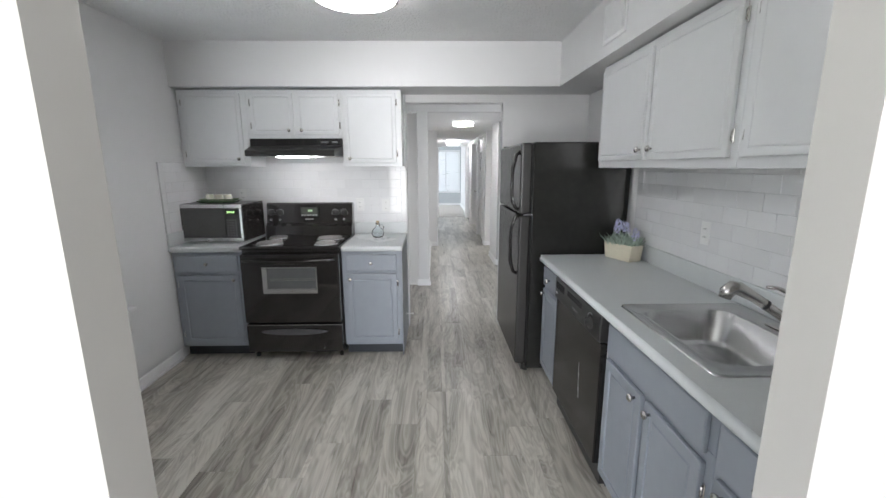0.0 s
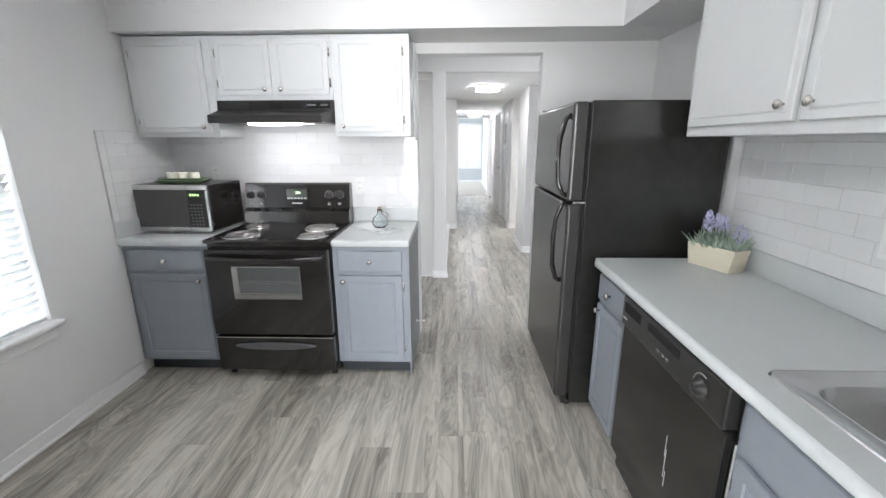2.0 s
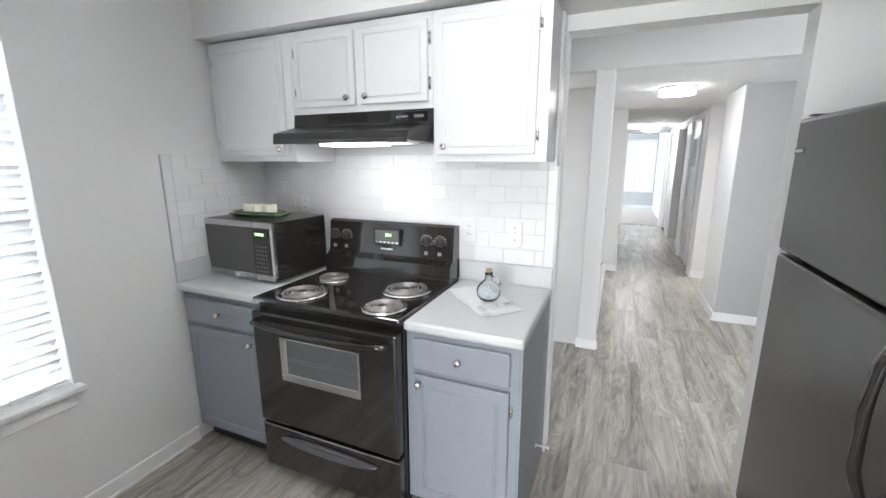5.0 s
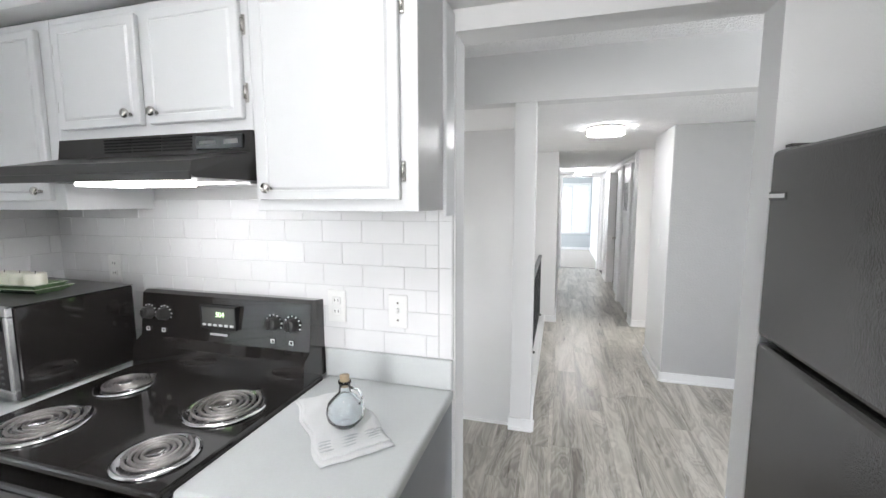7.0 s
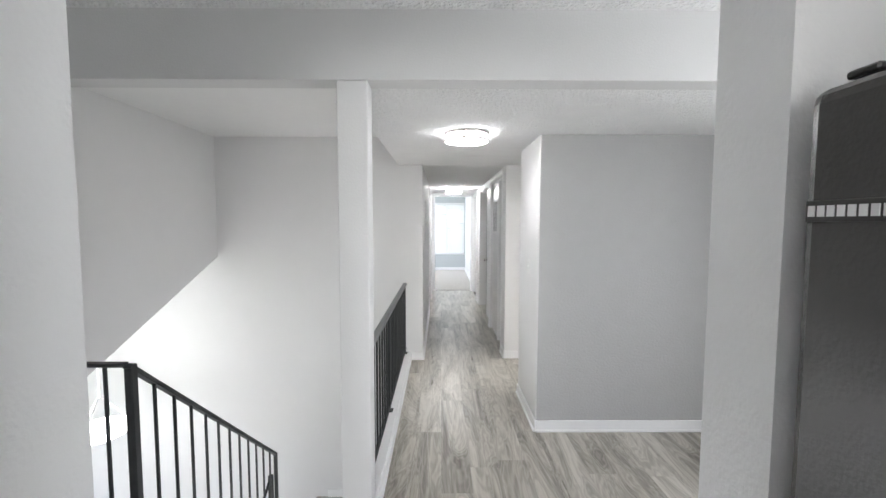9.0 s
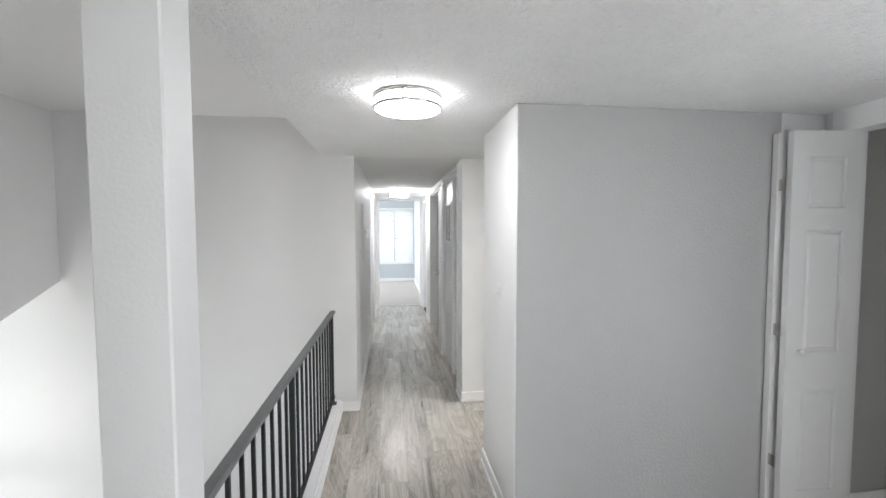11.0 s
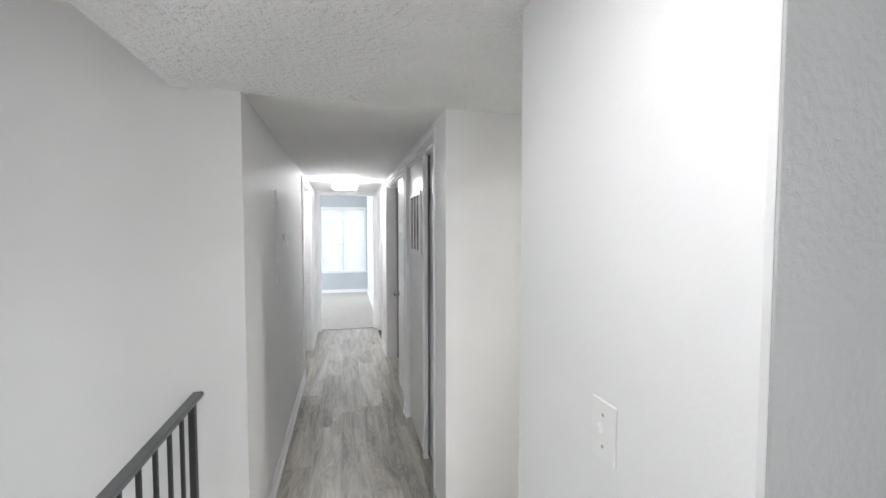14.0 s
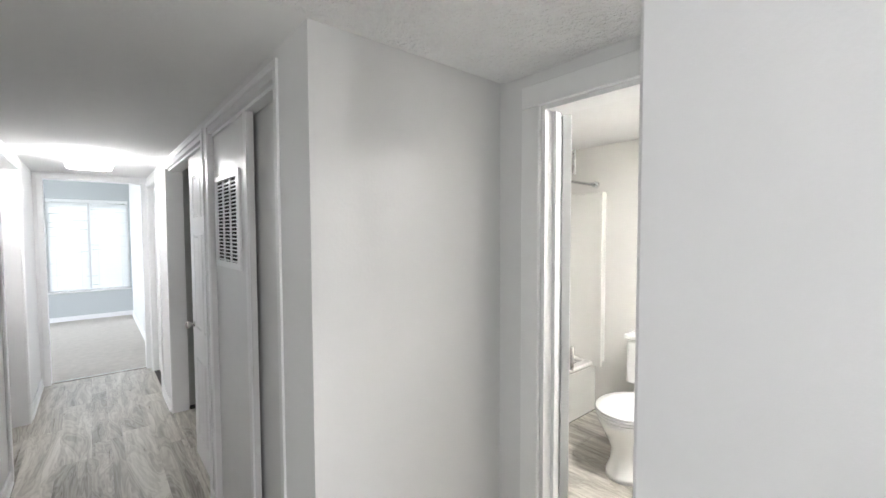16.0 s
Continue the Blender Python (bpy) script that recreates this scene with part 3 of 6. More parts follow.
def window(name, along, a, b, z0, z1, p0, p1, pane_at, label, split):
    """A framed window in an opening from p0 to p1 through the wall, with panes."""
    def put(u0, u1, q0, q1, c0, c1, bev=0.003):
        return (q0, q1, u0, u1, c0, c1) if along == "y" else (u0, u1, q0, q1, c0, c1)
    th = thing(name, (pane_at, (a + b) / 2, z0) if along == "y" else ((a + b) / 2, pane_at, z0), label, "window")
    th["kind"] = "structure"
    f = 0.045
    part("window_frame", boxes([put(a, a + f, pane_at - 0.02, pane_at + 0.02, z0, z1), put(b - f, b, pane_at - 0.02, pane_at + 0.02, z0, z1),
                                put(a + f, b - f, pane_at - 0.02, pane_at + 0.02, z0, z0 + f),
                                put(a + f, b - f, pane_at - 0.02, pane_at + 0.02, z1 - f, z1)], bev=0.003), M_TRIM, th)
    if split == "v":
        m = (a + b) / 2
        part("mullion", boxes([put(m - 0.025, m + 0.025, pane_at - 0.018, pane_at + 0.018, z0 + f, z1 - f)], bev=0.003), M_TRIM, th)
        panes = [(a + f, m - 0.025, z0 + f, z1 - f), (m + 0.025, b - f, z0 + f, z1 - f)]
    else:
        m = (z0 + z1) / 2
        part("meeting_rail", boxes([put(a + f, b - f, pane_at - 0.018, pane_at + 0.018, m - 0.02, m + 0.02)], bev=0.003), M_TRIM, th)
        panes = [(a + f, b - f, z0 + f, m - 0.02), (a + f, b - f, m + 0.02, z1 - f)]
    for u0, u1, c0, c1 in panes:
        g = part("pane", boxes([put(u0, u1, pane_at - 0.003, pane_at + 0.003, c0, c1)]), M_PANE, th)
        g.visible_shadow = False
    return th


wk = window("window_1", "y", 1.76, 3.165, 0.60, 2.03, -2.105, -1.985, -2.09, "white framed kitchen window with closed blinds", "h")
part("sill", boxes([(-2.07, -1.935, 1.70, 3.19, 0.582, 0.606), (-1.985, -1.968, 1.73, 3.165, 0.515, 0.58)], bev=0.005), M_TRIM, wk)
blind("window_blind", "y", 1.775, 3.155, 0.615, 2.03, -2.018, 32, 50, "white slatted blind in the kitchen window", (1.95, 2.45, 2.97))
wb = window("window_2", "x", -0.06, 1.065, 0.52, 2.14, 17.0, 17.12, 17.085, "white framed bedroom window with two blinds", "v")
part("sill", boxes([(-0.10, 1.085, 16.955, 17.06, 0.50, 0.522)], bev=0.004), M_TRIM, wb)
blind("window_blind", "x", -0.05, 0.494, 0.535, 2.135, 17.03, 38, 54, "white slatted blind in the bedroom window", (0.06, 0.39))
blind("window_blind", "x", 0.512, 1.056, 0.535, 2.135, 17.03, 38, 54, "white slatted blind in the bedroom window", (0.62, 0.95))


# ---- kitchen ----
def rot_to(p, d):
    """A frame at p whose z points along d."""
    q = Vector(d).to_track_quat("Z", "Y")
    return Matrix.Translation(p) @ q.to_matrix().to_4x4()


def knob(parent, p, d, r=0.015):
    prof = [(0.0055, 0), (0.0055, 0.012), (r * 0.8, 0.015), (r, 0.02), (r * 0.95, 0.025), (r * 0.6, 0.029), (0.0, 0.030)]
    return part("knob", lathe(bmesh.new(), prof, rot_to(p, d), 16), M_NICKEL, parent, "satin nickel knob")


def panel_door(u0, u1, z0, z1, f, d, axis, rail=0.055, th=0.019, flat=False):
    """A cabinet door cut from one slab: routed groove round a field. f: the face of the carcass; d: the side it opens to."""
    bm = bmesh.new()
    a, b = f + d * 0.001, f + d * th
    lo, hi = min(a, b), max(a, b)
    if axis == "y":
        bx(bm, u0, u1, lo, hi, z0, z1, bev=0.003)
    else:
        bx(bm, lo, hi, u0, u1, z0, z1, bev=0.003)
    k = 1 if axis == "y" else 0
    front = max((q for q in bm.faces if q.normal[k] * d > 0.9), key=lambda q: q.calc_area())
    if flat:
        bmesh.ops.inset_individual(bm, faces=[front], thickness=rail * 0.62, depth=0.0)
        bmesh.ops.inset_individual(bm, faces=[front], thickness=0.004, depth=-0.003)
        bmesh.ops.inset_individual(bm, faces=[front], thickness=0.005, depth=0.0025)
        bmesh.ops.inset_individual(bm, faces=[front], thickness=0.004, depth=0.0025)
    else:
        bmesh.ops.inset_individual(bm, faces=[front], thickness=rail, depth=0.0)
        bmesh.ops.inset_individual(bm, faces=[front], thickness=0.005, depth=-0.006)
        bmesh.ops.inset_individual(bm, faces=[front], thickness=0.010, depth=0.0)
        bmesh.ops.inset_individual(bm, faces=[front], thickness=0.008, depth=0.003)
    bmesh.ops.recalc_face_normals(bm, faces=bm.faces[:])
    return bm


def hinge(parent, p, axis, d):
    x, y, z = p
    bm = bmesh.new()
    if axis == "y":
        bx(bm, x - 0.006, x + 0.006, y + min(0, d * 0.006), y + max(0, d * 0.006), z - 0.026, z + 0.026, bev=0.002)
        tube(bm, [(x, y + d * 0.008, z - 0.017), (x, y + d * 0.008, z + 0.017)], 0.005, 8)
    else:
        bx(bm, x + min(0, d * 0.006), x + max(0, d * 0.006), y - 0.006, y + 0.006, z - 0.026, z + 0.026, bev=0.002)
        tube(bm, [(x + d * 0.008, y, z - 0.017), (x + d * 0.008, y, z + 0.017)], 0.005, 8)
    return part("hinge", bm, M_NICKEL, parent, "exposed nickel hinge")


def wall_cabinet(x0, x1, z0, z1, doors, label):
    """A white wall cabinet on the north wall. doors: (x0, x1, side of the hinges)."""
    fy = 3.985
    th = thing("wall_cabinet", ((x0 + x1) / 2, 4.15, z0), label, "cabinet", "white wall cabinets")
    part("body", box(x0 + 0.0005, x1 - 0.0005, fy, 4.297, z0, z1, bev=0.002), M_WCAB, th)
    for a, b, side in doors:
        dr = part("door", panel_door(a, b, z0 + 0.03, z1 - 0.03, fy, -1, "y", 0.05, flat=True), M_WCAB, th)
        kx = b - 0.035 if side == "l" else a + 0.035
        knob(dr, (kx, fy - 0.019, z0 + 0.062), (0, -1, 0), 0.014)
        hx = a - 0.006 if side == "l" else b + 0.006
        for hz in (z0 + 0.10, z1 - 0.10):
            hinge(dr, (hx, fy - 0.001, hz), "y", -1)
    return th


wall_cabinet(-1.975, -1.43, 1.52, 2.118, [(-1.935, -1.475, "l")], "white painted wall cabinet beside the range hood")
wall_cabinet(-1.43, -0.68, 1.742, 2.118, [(-1.395, -1.06, "l"), (-1.03, -0.70, "r")], "short white wall cabinet above the range hood")
wall_cabinet(-0.68, -0.20, 1.52, 2.118, [(-0.655, -0.245, "r")], "white painted wall cabinet beside the doorway")
solo("cabinet_trim", boxes([(-0.20, -0.188, 4.20, 4.298, 1.50, 2.118)], bev=0.003), M_WCAB, "white trim strip on the wall cabinet's end", "trim")


def wall_cabinet_east(y0, y1, doors, label):
    fx = 1.14
    th = thing("wall_cabinet", (1.28, (y0 + y1) / 2, 1.505), label, "cabinet", "white wall cabinets")
    part("body", box(fx, 1.427, y0, y1, 1.505, 2.118, bev=0.002), M_WCAB, th)
    for a, b, side in doors:
        dr = part("door", panel_door(a, b, 1.545, 2.085, fx, -1, "x", 0.055, flat=True), M_WCAB, th)
        ky = a + 0.04 if side == "n" else b - 0.04
        knob(dr, (fx - 0.019, ky, 1.598), (-1, 0, 0), 0.016)
        hy = b + 0.006 if side == "n" else a - 0.006
        for hz in (1.62, 2.02):
            hinge(dr, (fx - 0.001, hy, hz), "x", -1)
    return th


wall_cabinet_east(1.995, 3.256, [(2.635, 3.225, "n"), (2.03, 2.60, "s")], "white double-door wall cabinet above the counter")
wall_cabinet_east(1.115, 1.994, [(1.40, 1.955, "n")], "white wall cabinet above the sink")


def base_cabinet(x0, x1, label, hinge_side):
    """A grey base cabinet on the north wall: drawer over a door."""
    fy = 3.68
    th = thing("base_cabinet", ((x0 + x1) / 2, 3.98, 0), label, "cabinet", "grey base cabinets")
    part("body", box(x0, x1, fy, 4.295, 0.095, 0.872, bev=0.002), M_GCAB, th)
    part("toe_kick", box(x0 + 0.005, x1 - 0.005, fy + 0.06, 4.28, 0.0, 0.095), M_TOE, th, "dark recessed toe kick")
    a, b = x0 + 0.035, x1 - 0.035
    dw = part("drawer_front", box(a, b, fy - 0.019, fy - 0.001, 0.715, 0.845, bev=0.004), M_GCAB, th)
    knob(dw, ((a + b) / 2, fy - 0.019, 0.782), (0, -1, 0))
    dr = part("door", panel_door(a, b, 0.125, 0.69, fy, -1, "y", 0.05), M_GCAB, th)
    kx = b - 0.035 if hinge_side == "l" else a + 0.03
    knob(dr, (kx, fy - 0.019, 0.655), (0, -1, 0))
    hx = a - 0.006 if hinge_side == "l" else b + 0.006
    for hz in (0.20, 0.61):
        hinge(dr, (hx, fy - 0.001, hz), "y", -1)
    return th


base_cabinet(-1.975, -1.435, "grey-blue base cabinet under the microwave", "l")
base_cabinet(-0.668, -0.205, "grey-blue base cabinet beside the doorway", "r")
solo("end_panel", box(-0.2045, -0.196, 3.675, 4.297, 0.0, 0.875, bev=0.001), M_GCAB, "grey painted end panel of the base cabinet", "panel")
solo("door_stop", lathe(bmesh.new(), [(0.012, 0), (0.012, 0.004), (0.004, 0.006), (0.004, 0.05), (0.009, 0.052), (0.009, 0.062), (0, 0.064)],
                        rot_to((-0.196, 4.05, 0.22), (1, 0, 0)), 12), M_PLATE, "small white door stop on the cabinet's end", "door stop")


def counter(name, x0, x1, y0, y1, label, splash):
    """Laminate worktop with a rolled front edge; splash: boxes of the upstand."""
    th = thing(name, ((x0 + x1) / 2, (y0 + y1) / 2, 0.874), label, "countertop")
    part("worktop", box(x0, x1, y0, y1, 0.874, 0.914, bev=0.012, seg=3), M_CTR, th)
    for s in splash:
        part("backsplash", box(*s, bev=0.006, seg=2), M_CTR, th)
    return th


counter("countertop", -1.983, -1.436, 3.648, 4.298, "pale grey laminate countertop holding the microwave",
        [(-1.983, -1.436, 4.278, 4.298, 0.9145, 1.02), (-1.983, -1.963, 3.652, 4.277, 0.9145, 1.02)])
counter("countertop", -0.667, -0.19, 3.648, 4.298, "pale grey laminate countertop beside the stove", [(-0.667, -0.19, 4.278, 4.298, 0.9145, 1.02)])

# stove
st = thing("stove", (-1.05, 3.95, 0), "black electric coil stove with a backguard", "stove")
X0, X1 = -1.43, -0.673
part("body", box(X0, X1, 3.66, 4.285, 0.05, 0.895, bev=0.004), M_BLACK, st)
part("cooktop", box(X0 - 0.003, X1 + 0.003, 3.625, 4.27, 0.896, 0.922, bev=0.008, seg=2), M_BLACK, st, "black enamel cooktop")
bg = bmesh.new()
prism(bg, [(4.185, 0.922), (4.29, 0.922), (4.29, 1.198), (4.235, 1.205), (4.215, 1.195), (4.195, 1.03), (4.16, 1.005), (4.15, 0.922)], "x", X0, X1)
part("backguard", bg, M_BLACK, st, "glossy black backguard")


def on_guard(u, v):
    """A place on the sloping face of the backguard, v up it from 0 to 1."""
    return (u, 4.196 + 0.018 * v, 1.04 + 0.14 * v)


gdir = Vector((0, -1, 0.12)).normalized()
for ux in (-1.392, -1.315, -0.822, -0.746):
    kb = part("control_knob", lathe(bmesh.new(), [(0.026, 0), (0.025, 0.005), (0.0215, 0.008), (0.0205, 0.024), (0.018, 0.027), (0, 0.027)],
                                   rot_to(on_guard(ux, 0.56), gdir), 20), M_BLACKM, st)
    bmk = bmesh.new()
    p = Vector(on_guard(ux, 0.56)) + gdir * 0.02
    bx(bmk, p.x - 0.004, p.x + 0.004, p.y - 0.014, p.y + 0.004, p.z - 0.017, p.z + 0.017, bev=0.002)
    part("grip", bmk, M_BLACKM, kb)
    bmt = bmesh.new()
    for k in range(11):
        a = radians(-140 + 28 * k)
        q = Vector(on_guard(ux, 0.56)) + Vector((0.032 * math.sin(a), -0.001, 0.032 * math.cos(a)))
        bx(bmt, q.x - 0.0022, q.x + 0.0022, q.y - 0.002, q.y + 0.002, q.z - 0.0022, q.z + 0.0022)
    tagged(part("dial_scale", bmt, M_INK, kb, "pale dial marks"), kind="stuff")
    part("burner_mark", boxes([(ux - 0.008, ux + 0.008, 4.1925, 4.1955, 1.050, 1.0525), (ux - 0.008, ux + 0.008, 4.1925, 4.1955, 1.0625, 1.065),
                               (ux - 0.008, ux - 0.0055, 4.1925, 4.1955, 1.0525, 1.0625), (ux + 0.0055, ux + 0.008, 4.1925, 4.1955, 1.0525, 1.0625)]), M_INK, kb, "small pale square mark")
part("display", box(-1.125, -0.975, 4.19, 4.2085, 1.087, 1.165, bev=0.003), M_MESH, st, "grey clock display")
part("display_border", boxes([(-1.129, -0.971, 4.1885, 4.207, 1.1655, 1.169), (-1.129, -0.971, 4.1885, 4.207, 1.083, 1.0865), (-1.129, -1.1255, 4.1885, 4.207, 1.0865, 1.1655), (-0.9745, -0.971, 4.1885, 4.207, 1.0865, 1.1655)]), M_DARK, st, "dark display outline")


def text(body, size, m, material, name, parent, depth=0.0006):
    cu = bpy.data.curves.new("text", "FONT")
    cu.body, cu.size, cu.extrude, cu.align_x, cu.align_y = body, size, depth, "CENTER", "CENTER"
    tmp = new("text", cu)
    dg = bpy.context.evaluated_depsgraph_get()
    me = bpy.data.meshes.new_from_object(tmp.evaluated_get(dg))
    bpy.data.objects.remove(tmp)
    me.transform(Matrix.Translation(-ORG[parent]) @ m)
    me.materials.clear()
    me.materials.append(material)
    ob = new(name, me)
    ob.parent = parent
    ORG[ob] = ORG[parent]
    return ob


text("504", 0.026, Matrix.Translation((-1.04, 4.189, 1.137)) @ pose(0, 0, 0, 83), M_GREEN, "clock_digits", st)
for k in range(6):
    part("button", box(-1.12 + 0.0245 * k, -1.105 + 0.0245 * k, 4.187, 4.191, 1.094, 1.102, bev=0.001), M_INK, st, "pale button label")
part("badge", boxes([(-1.09 + 0.011 * k, -1.082 + 0.011 * k, 4.190, 4.194, 1.058, 1.066) for k in range(7)]), M_INK, st, "small pale maker's badge")


def burner(cx, cy, r):
    bp = part("drip_pan", lathe(bmesh.new(), [(r + 0.012, 0.9222), (r + 0.014, 0.9265), (r + 0.006, 0.930), (r - 0.004, 0.928), (r - 0.012, 0.9235), (r * 0.55, 0.9225), (r * 0.15, 0.9225)],
                                 Matrix.Translation((cx, cy, 0)), 36), M_CHROME, st, "chrome drip pan")
    pts, rad = [], []
    turns = 4.2 if r > 0.08 else 3.4
    nn = int(turns * 22)
    for k in range(nn + 1):
        a = 2 * math.pi * turns * k / nn
        rr = 0.022 + (r - 0.030) * k / nn
        pts.append((cx + rr * math.cos(a), cy + rr * math.sin(a), 0.9335))
    pts.append((cx + (r + 0.004) * math.cos(2 * math.pi * turns), cy + (r + 0.004) * math.sin(2 * math.pi * turns), 0.929))
    part("coil", tube(bmesh.new(), pts, 0.0048, 7), M_COIL, bp, "dark spiral heating coil")
    bm = bmesh.new()
    for a in (90, 210, 330):
        c, s = math.cos(radians(a)), math.sin(radians(a))
        tube(bm, [(cx, cy, 0.9265), (cx + (r - 0.004) * c, cy + (r - 0.004) * s, 0.9265)], 0.0026, 6)
    part("coil_support", bm, M_CHROME, bp)


burner(-1.245, 3.75, 0.106)
burner(-1.27, 4.01, 0.081)
burner(-0.80, 3.73, 0.084)
burner(-0.825, 3.975, 0.108)
od = part("oven_door", box(X0 + 0.004, X1 - 0.004, 3.605, 3.66, 0.315, 0.865, bev=0.010, seg=2), M_BLACK, st, "glossy black oven door")
part("window_frame", boxes([(-1.265, -0.845, 3.598, 3.606, 0.757, 0.765), (-1.265, -0.845, 3.598, 3.606, 0.555, 0.588),
                            (-1.265, -1.230, 3.598, 3.606, 0.588, 0.757), (-0.855, -0.845, 3.598, 3.606, 0.588, 0.757),
                            (-1.230, -1.222, 3.595, 3.606, 0.588, 0.757), (-1.230, -0.855, 3.595, 3.606, 0.588, 0.595)], bev=0.002), M_STEEL, od, "bright frame round the oven window")
part("window_glass", box(-1.222, -0.855, 3.600, 3.6045, 0.595, 0.757), M_GREYIN, od, "grey oven window with racks")
part("oven_rack", boxes([(-1.215, -0.86, 3.5985, 3.5998, z, z + 0.002) for z in (0.66, 0.672)]), M_STEEL, od)
hd = [(-1.385 + 0.67 * k / 14, 3.572 - 0.018 * math.sin(math.pi * k / 14), 0.822 - 0.010 * math.sin(math.pi * k / 14)) for k in range(15)]
part("handle", tube(bmesh.new(), [(-1.395, 3.61, 0.826)] + hd + [(-0.705, 3.61, 0.826)], 0.013, 10), M_BLACK, od)
part("drawer_trim", box(X0 + 0.006, X1 - 0.006, 3.608, 3.6115, 0.292, 0.299), M_CHROME, st, "thin bright trim line")
dwr = part("storage_drawer", box(X0 + 0.004, X1 - 0.004, 3.612, 3.66, 0.065, 0.300, bev=0.008, seg=2), M_BLACK, st)
part("pull", lathe(bmesh.new(), [(0.0, 0.0), (1.0, 0.0), (0.985, 0.35), (0.94, 0.62), (0.80, 0.78), (0.5, 0.55), (0.0, 0.45)],
                  Matrix.Translation((-1.05, 3.612, 0.240)) @ pose(0, 0, 0, 90) @ Matrix.Diagonal((0.265, 0.026, 0.026, 1)), 40), M_PULL, dwr, "glossy grey oval pull")
for fx in (-1.39, -0.71):
    for fy in (3.70, 4.22):
        part("foot", lathe(bmesh.new(), [(0.018, 0), (0.018, 0.02), (0.01, 0.022), (0.01, 0.055)], Matrix.Translation((fx, fy, 0)), 12), M_BLACKM, st)

# range hood
hood = thing("range_hood", (-1.055, 4.1, 1.585), "black under-cabinet range hood with its lamp on", "range hood")
bm = bmesh.new()
prism(bm, [(4.296, 1.742), (3.975, 1.742), (3.967, 1.682), (3.80, 1.645), (3.795, 1.612), (3.81, 1.605), (4.296, 1.605)], "x", -1.42, -0.682)
for v in bm.verts:
    if v.co.y < 3.9:
        v.co.x = -1.045 + (v.co.x + 1.045) * 0.93
part("canopy", bm, M_BLACKM, hood)
for a in range(3):
    for k in range(5):
        part("vent_slot", box(-1.215 + 0.115 * a, -1.11 + 0.115 * a, 3.966, 3.9745, 1.694 + 0.009 * k, 1.698 + 0.009 * k), M_DARK, hood)
part("control_strip", box(-0.86, -0.70, 3.962, 3.974, 1.692, 1.732, bev=0.002), M_GLASSDK, hood, "small dark control strip")
part("print", box(-0.845, -0.79, 3.960, 3.962, 1.708, 1.716), M_KEY, hood)
part("print", box(-0.76, -0.715, 3.960, 3.962, 1.706, 1.718), M_KEY, hood)
part("lamp_lens", boxes([(-1.18, -0.90, 3.85, 4.00, 1.590, 1.6045)], bev=0.004), M_HOODLAMP, hood, "lit lamp lens")
part("filter", box(-1.31, -0.73, 4.02, 4.26, 1.598, 1.6045), M_STEEL, hood, "mesh grease filter")
part("lip", boxes([(-1.392, -0.708, 3.792, 3.80, 1.598, 1.62)], bev=0.002), M_BLACKM, hood)

# microwave with a candle tray on it
mw = thing("microwave", (-1.74, 4.02, 0.9155), "black microwave with a steel front", "microwave", turn=-3.0)
W, D, Hh = 0.278, 0.19, 0.310
part("body", box(-W, W, -D + 0.02, D, 0.012, Hh, bev=0.006), M_BLACK, mw)
part("case_top", box(-W, W, -D + 0.02, D, Hh + 0.0003, Hh + 0.0018), M_MWTOP, mw, "grey metal top")
fr = part("front_frame", boxes([(-W, W, -D, -D + 0.019, 0.012, 0.043), (-W, W, -D, -D + 0.019, Hh - 0.030, Hh + 0.0015), (-W, -W + 0.014, -D, -D + 0.019, 0.043, Hh - 0.03),
                               (W - 0.020, W, -D, -D + 0.019, 0.043, Hh - 0.03)], bev=0.003), M_STEEL, mw, "wide steel front frame")
part("seam", boxes([(0.1365, 0.1385, -D - 0.0004, -D + 0.018, 0.012, 0.0432), (0.1365, 0.1385, -D - 0.0004, -D + 0.018, Hh - 0.0302, Hh + 0.0015)]), M_DARK, mw, "thin dark seam")
part("door", box(-W + 0.0145, 0.1375, -D + 0.002, -D + 0.019, 0.0435, Hh - 0.0305, bev=0.003), M_MESH, mw, "dark glass door")
cp = part("control_panel", box(0.139, W - 0.0205, -D + 0.002, -D + 0.019, 0.0435, Hh - 0.0305, bev=0.003), M_BLACKM, mw, "black keypad panel")
part("display", box(0.148, W - 0.03, -D - 0.001, -D + 0.003, Hh - 0.075, Hh - 0.042), M_SCREEN, cp)
part("clock_digits", boxes([(0.160 + 0.0165 * k, 0.170 + 0.0165 * k, -D - 0.002, -D - 0.0005, Hh - 0.066, Hh - 0.052) for k in range(4)]), M_GREEN, cp)
for i in range(4):
    for j in range(7):
        part("key", box(0.1505 + 0.0225 * i, 0.162 + 0.0225 * i, -D - 0.0005, -D + 0.003, 0.058 + 0.021 * j, 0.066 + 0.021 * j, bev=0.001), M_KEY, cp)
part("emblem", lathe(bmesh.new(), [(0.016, 0), (0.016, 0.002), (0.0, 0.002)], Matrix.Translation((0.0, -D, 0.024)) @ pose(0, 0, 0, 90) @ Matrix.Diagonal((1.4, 0.7, 1, 1)), 20), M_INK, mw)
for sx in (-0.2, 0.2):
    for sy in (-0.13, 0.15):
        part("foot", lathe(bmesh.new(), [(0.012, 0), (0.012, 0.013)], Matrix.Translation((sx, sy, 0)), 10), M_BLACKM, mw)
TZ = 0.9155 + Hh + 0.0023


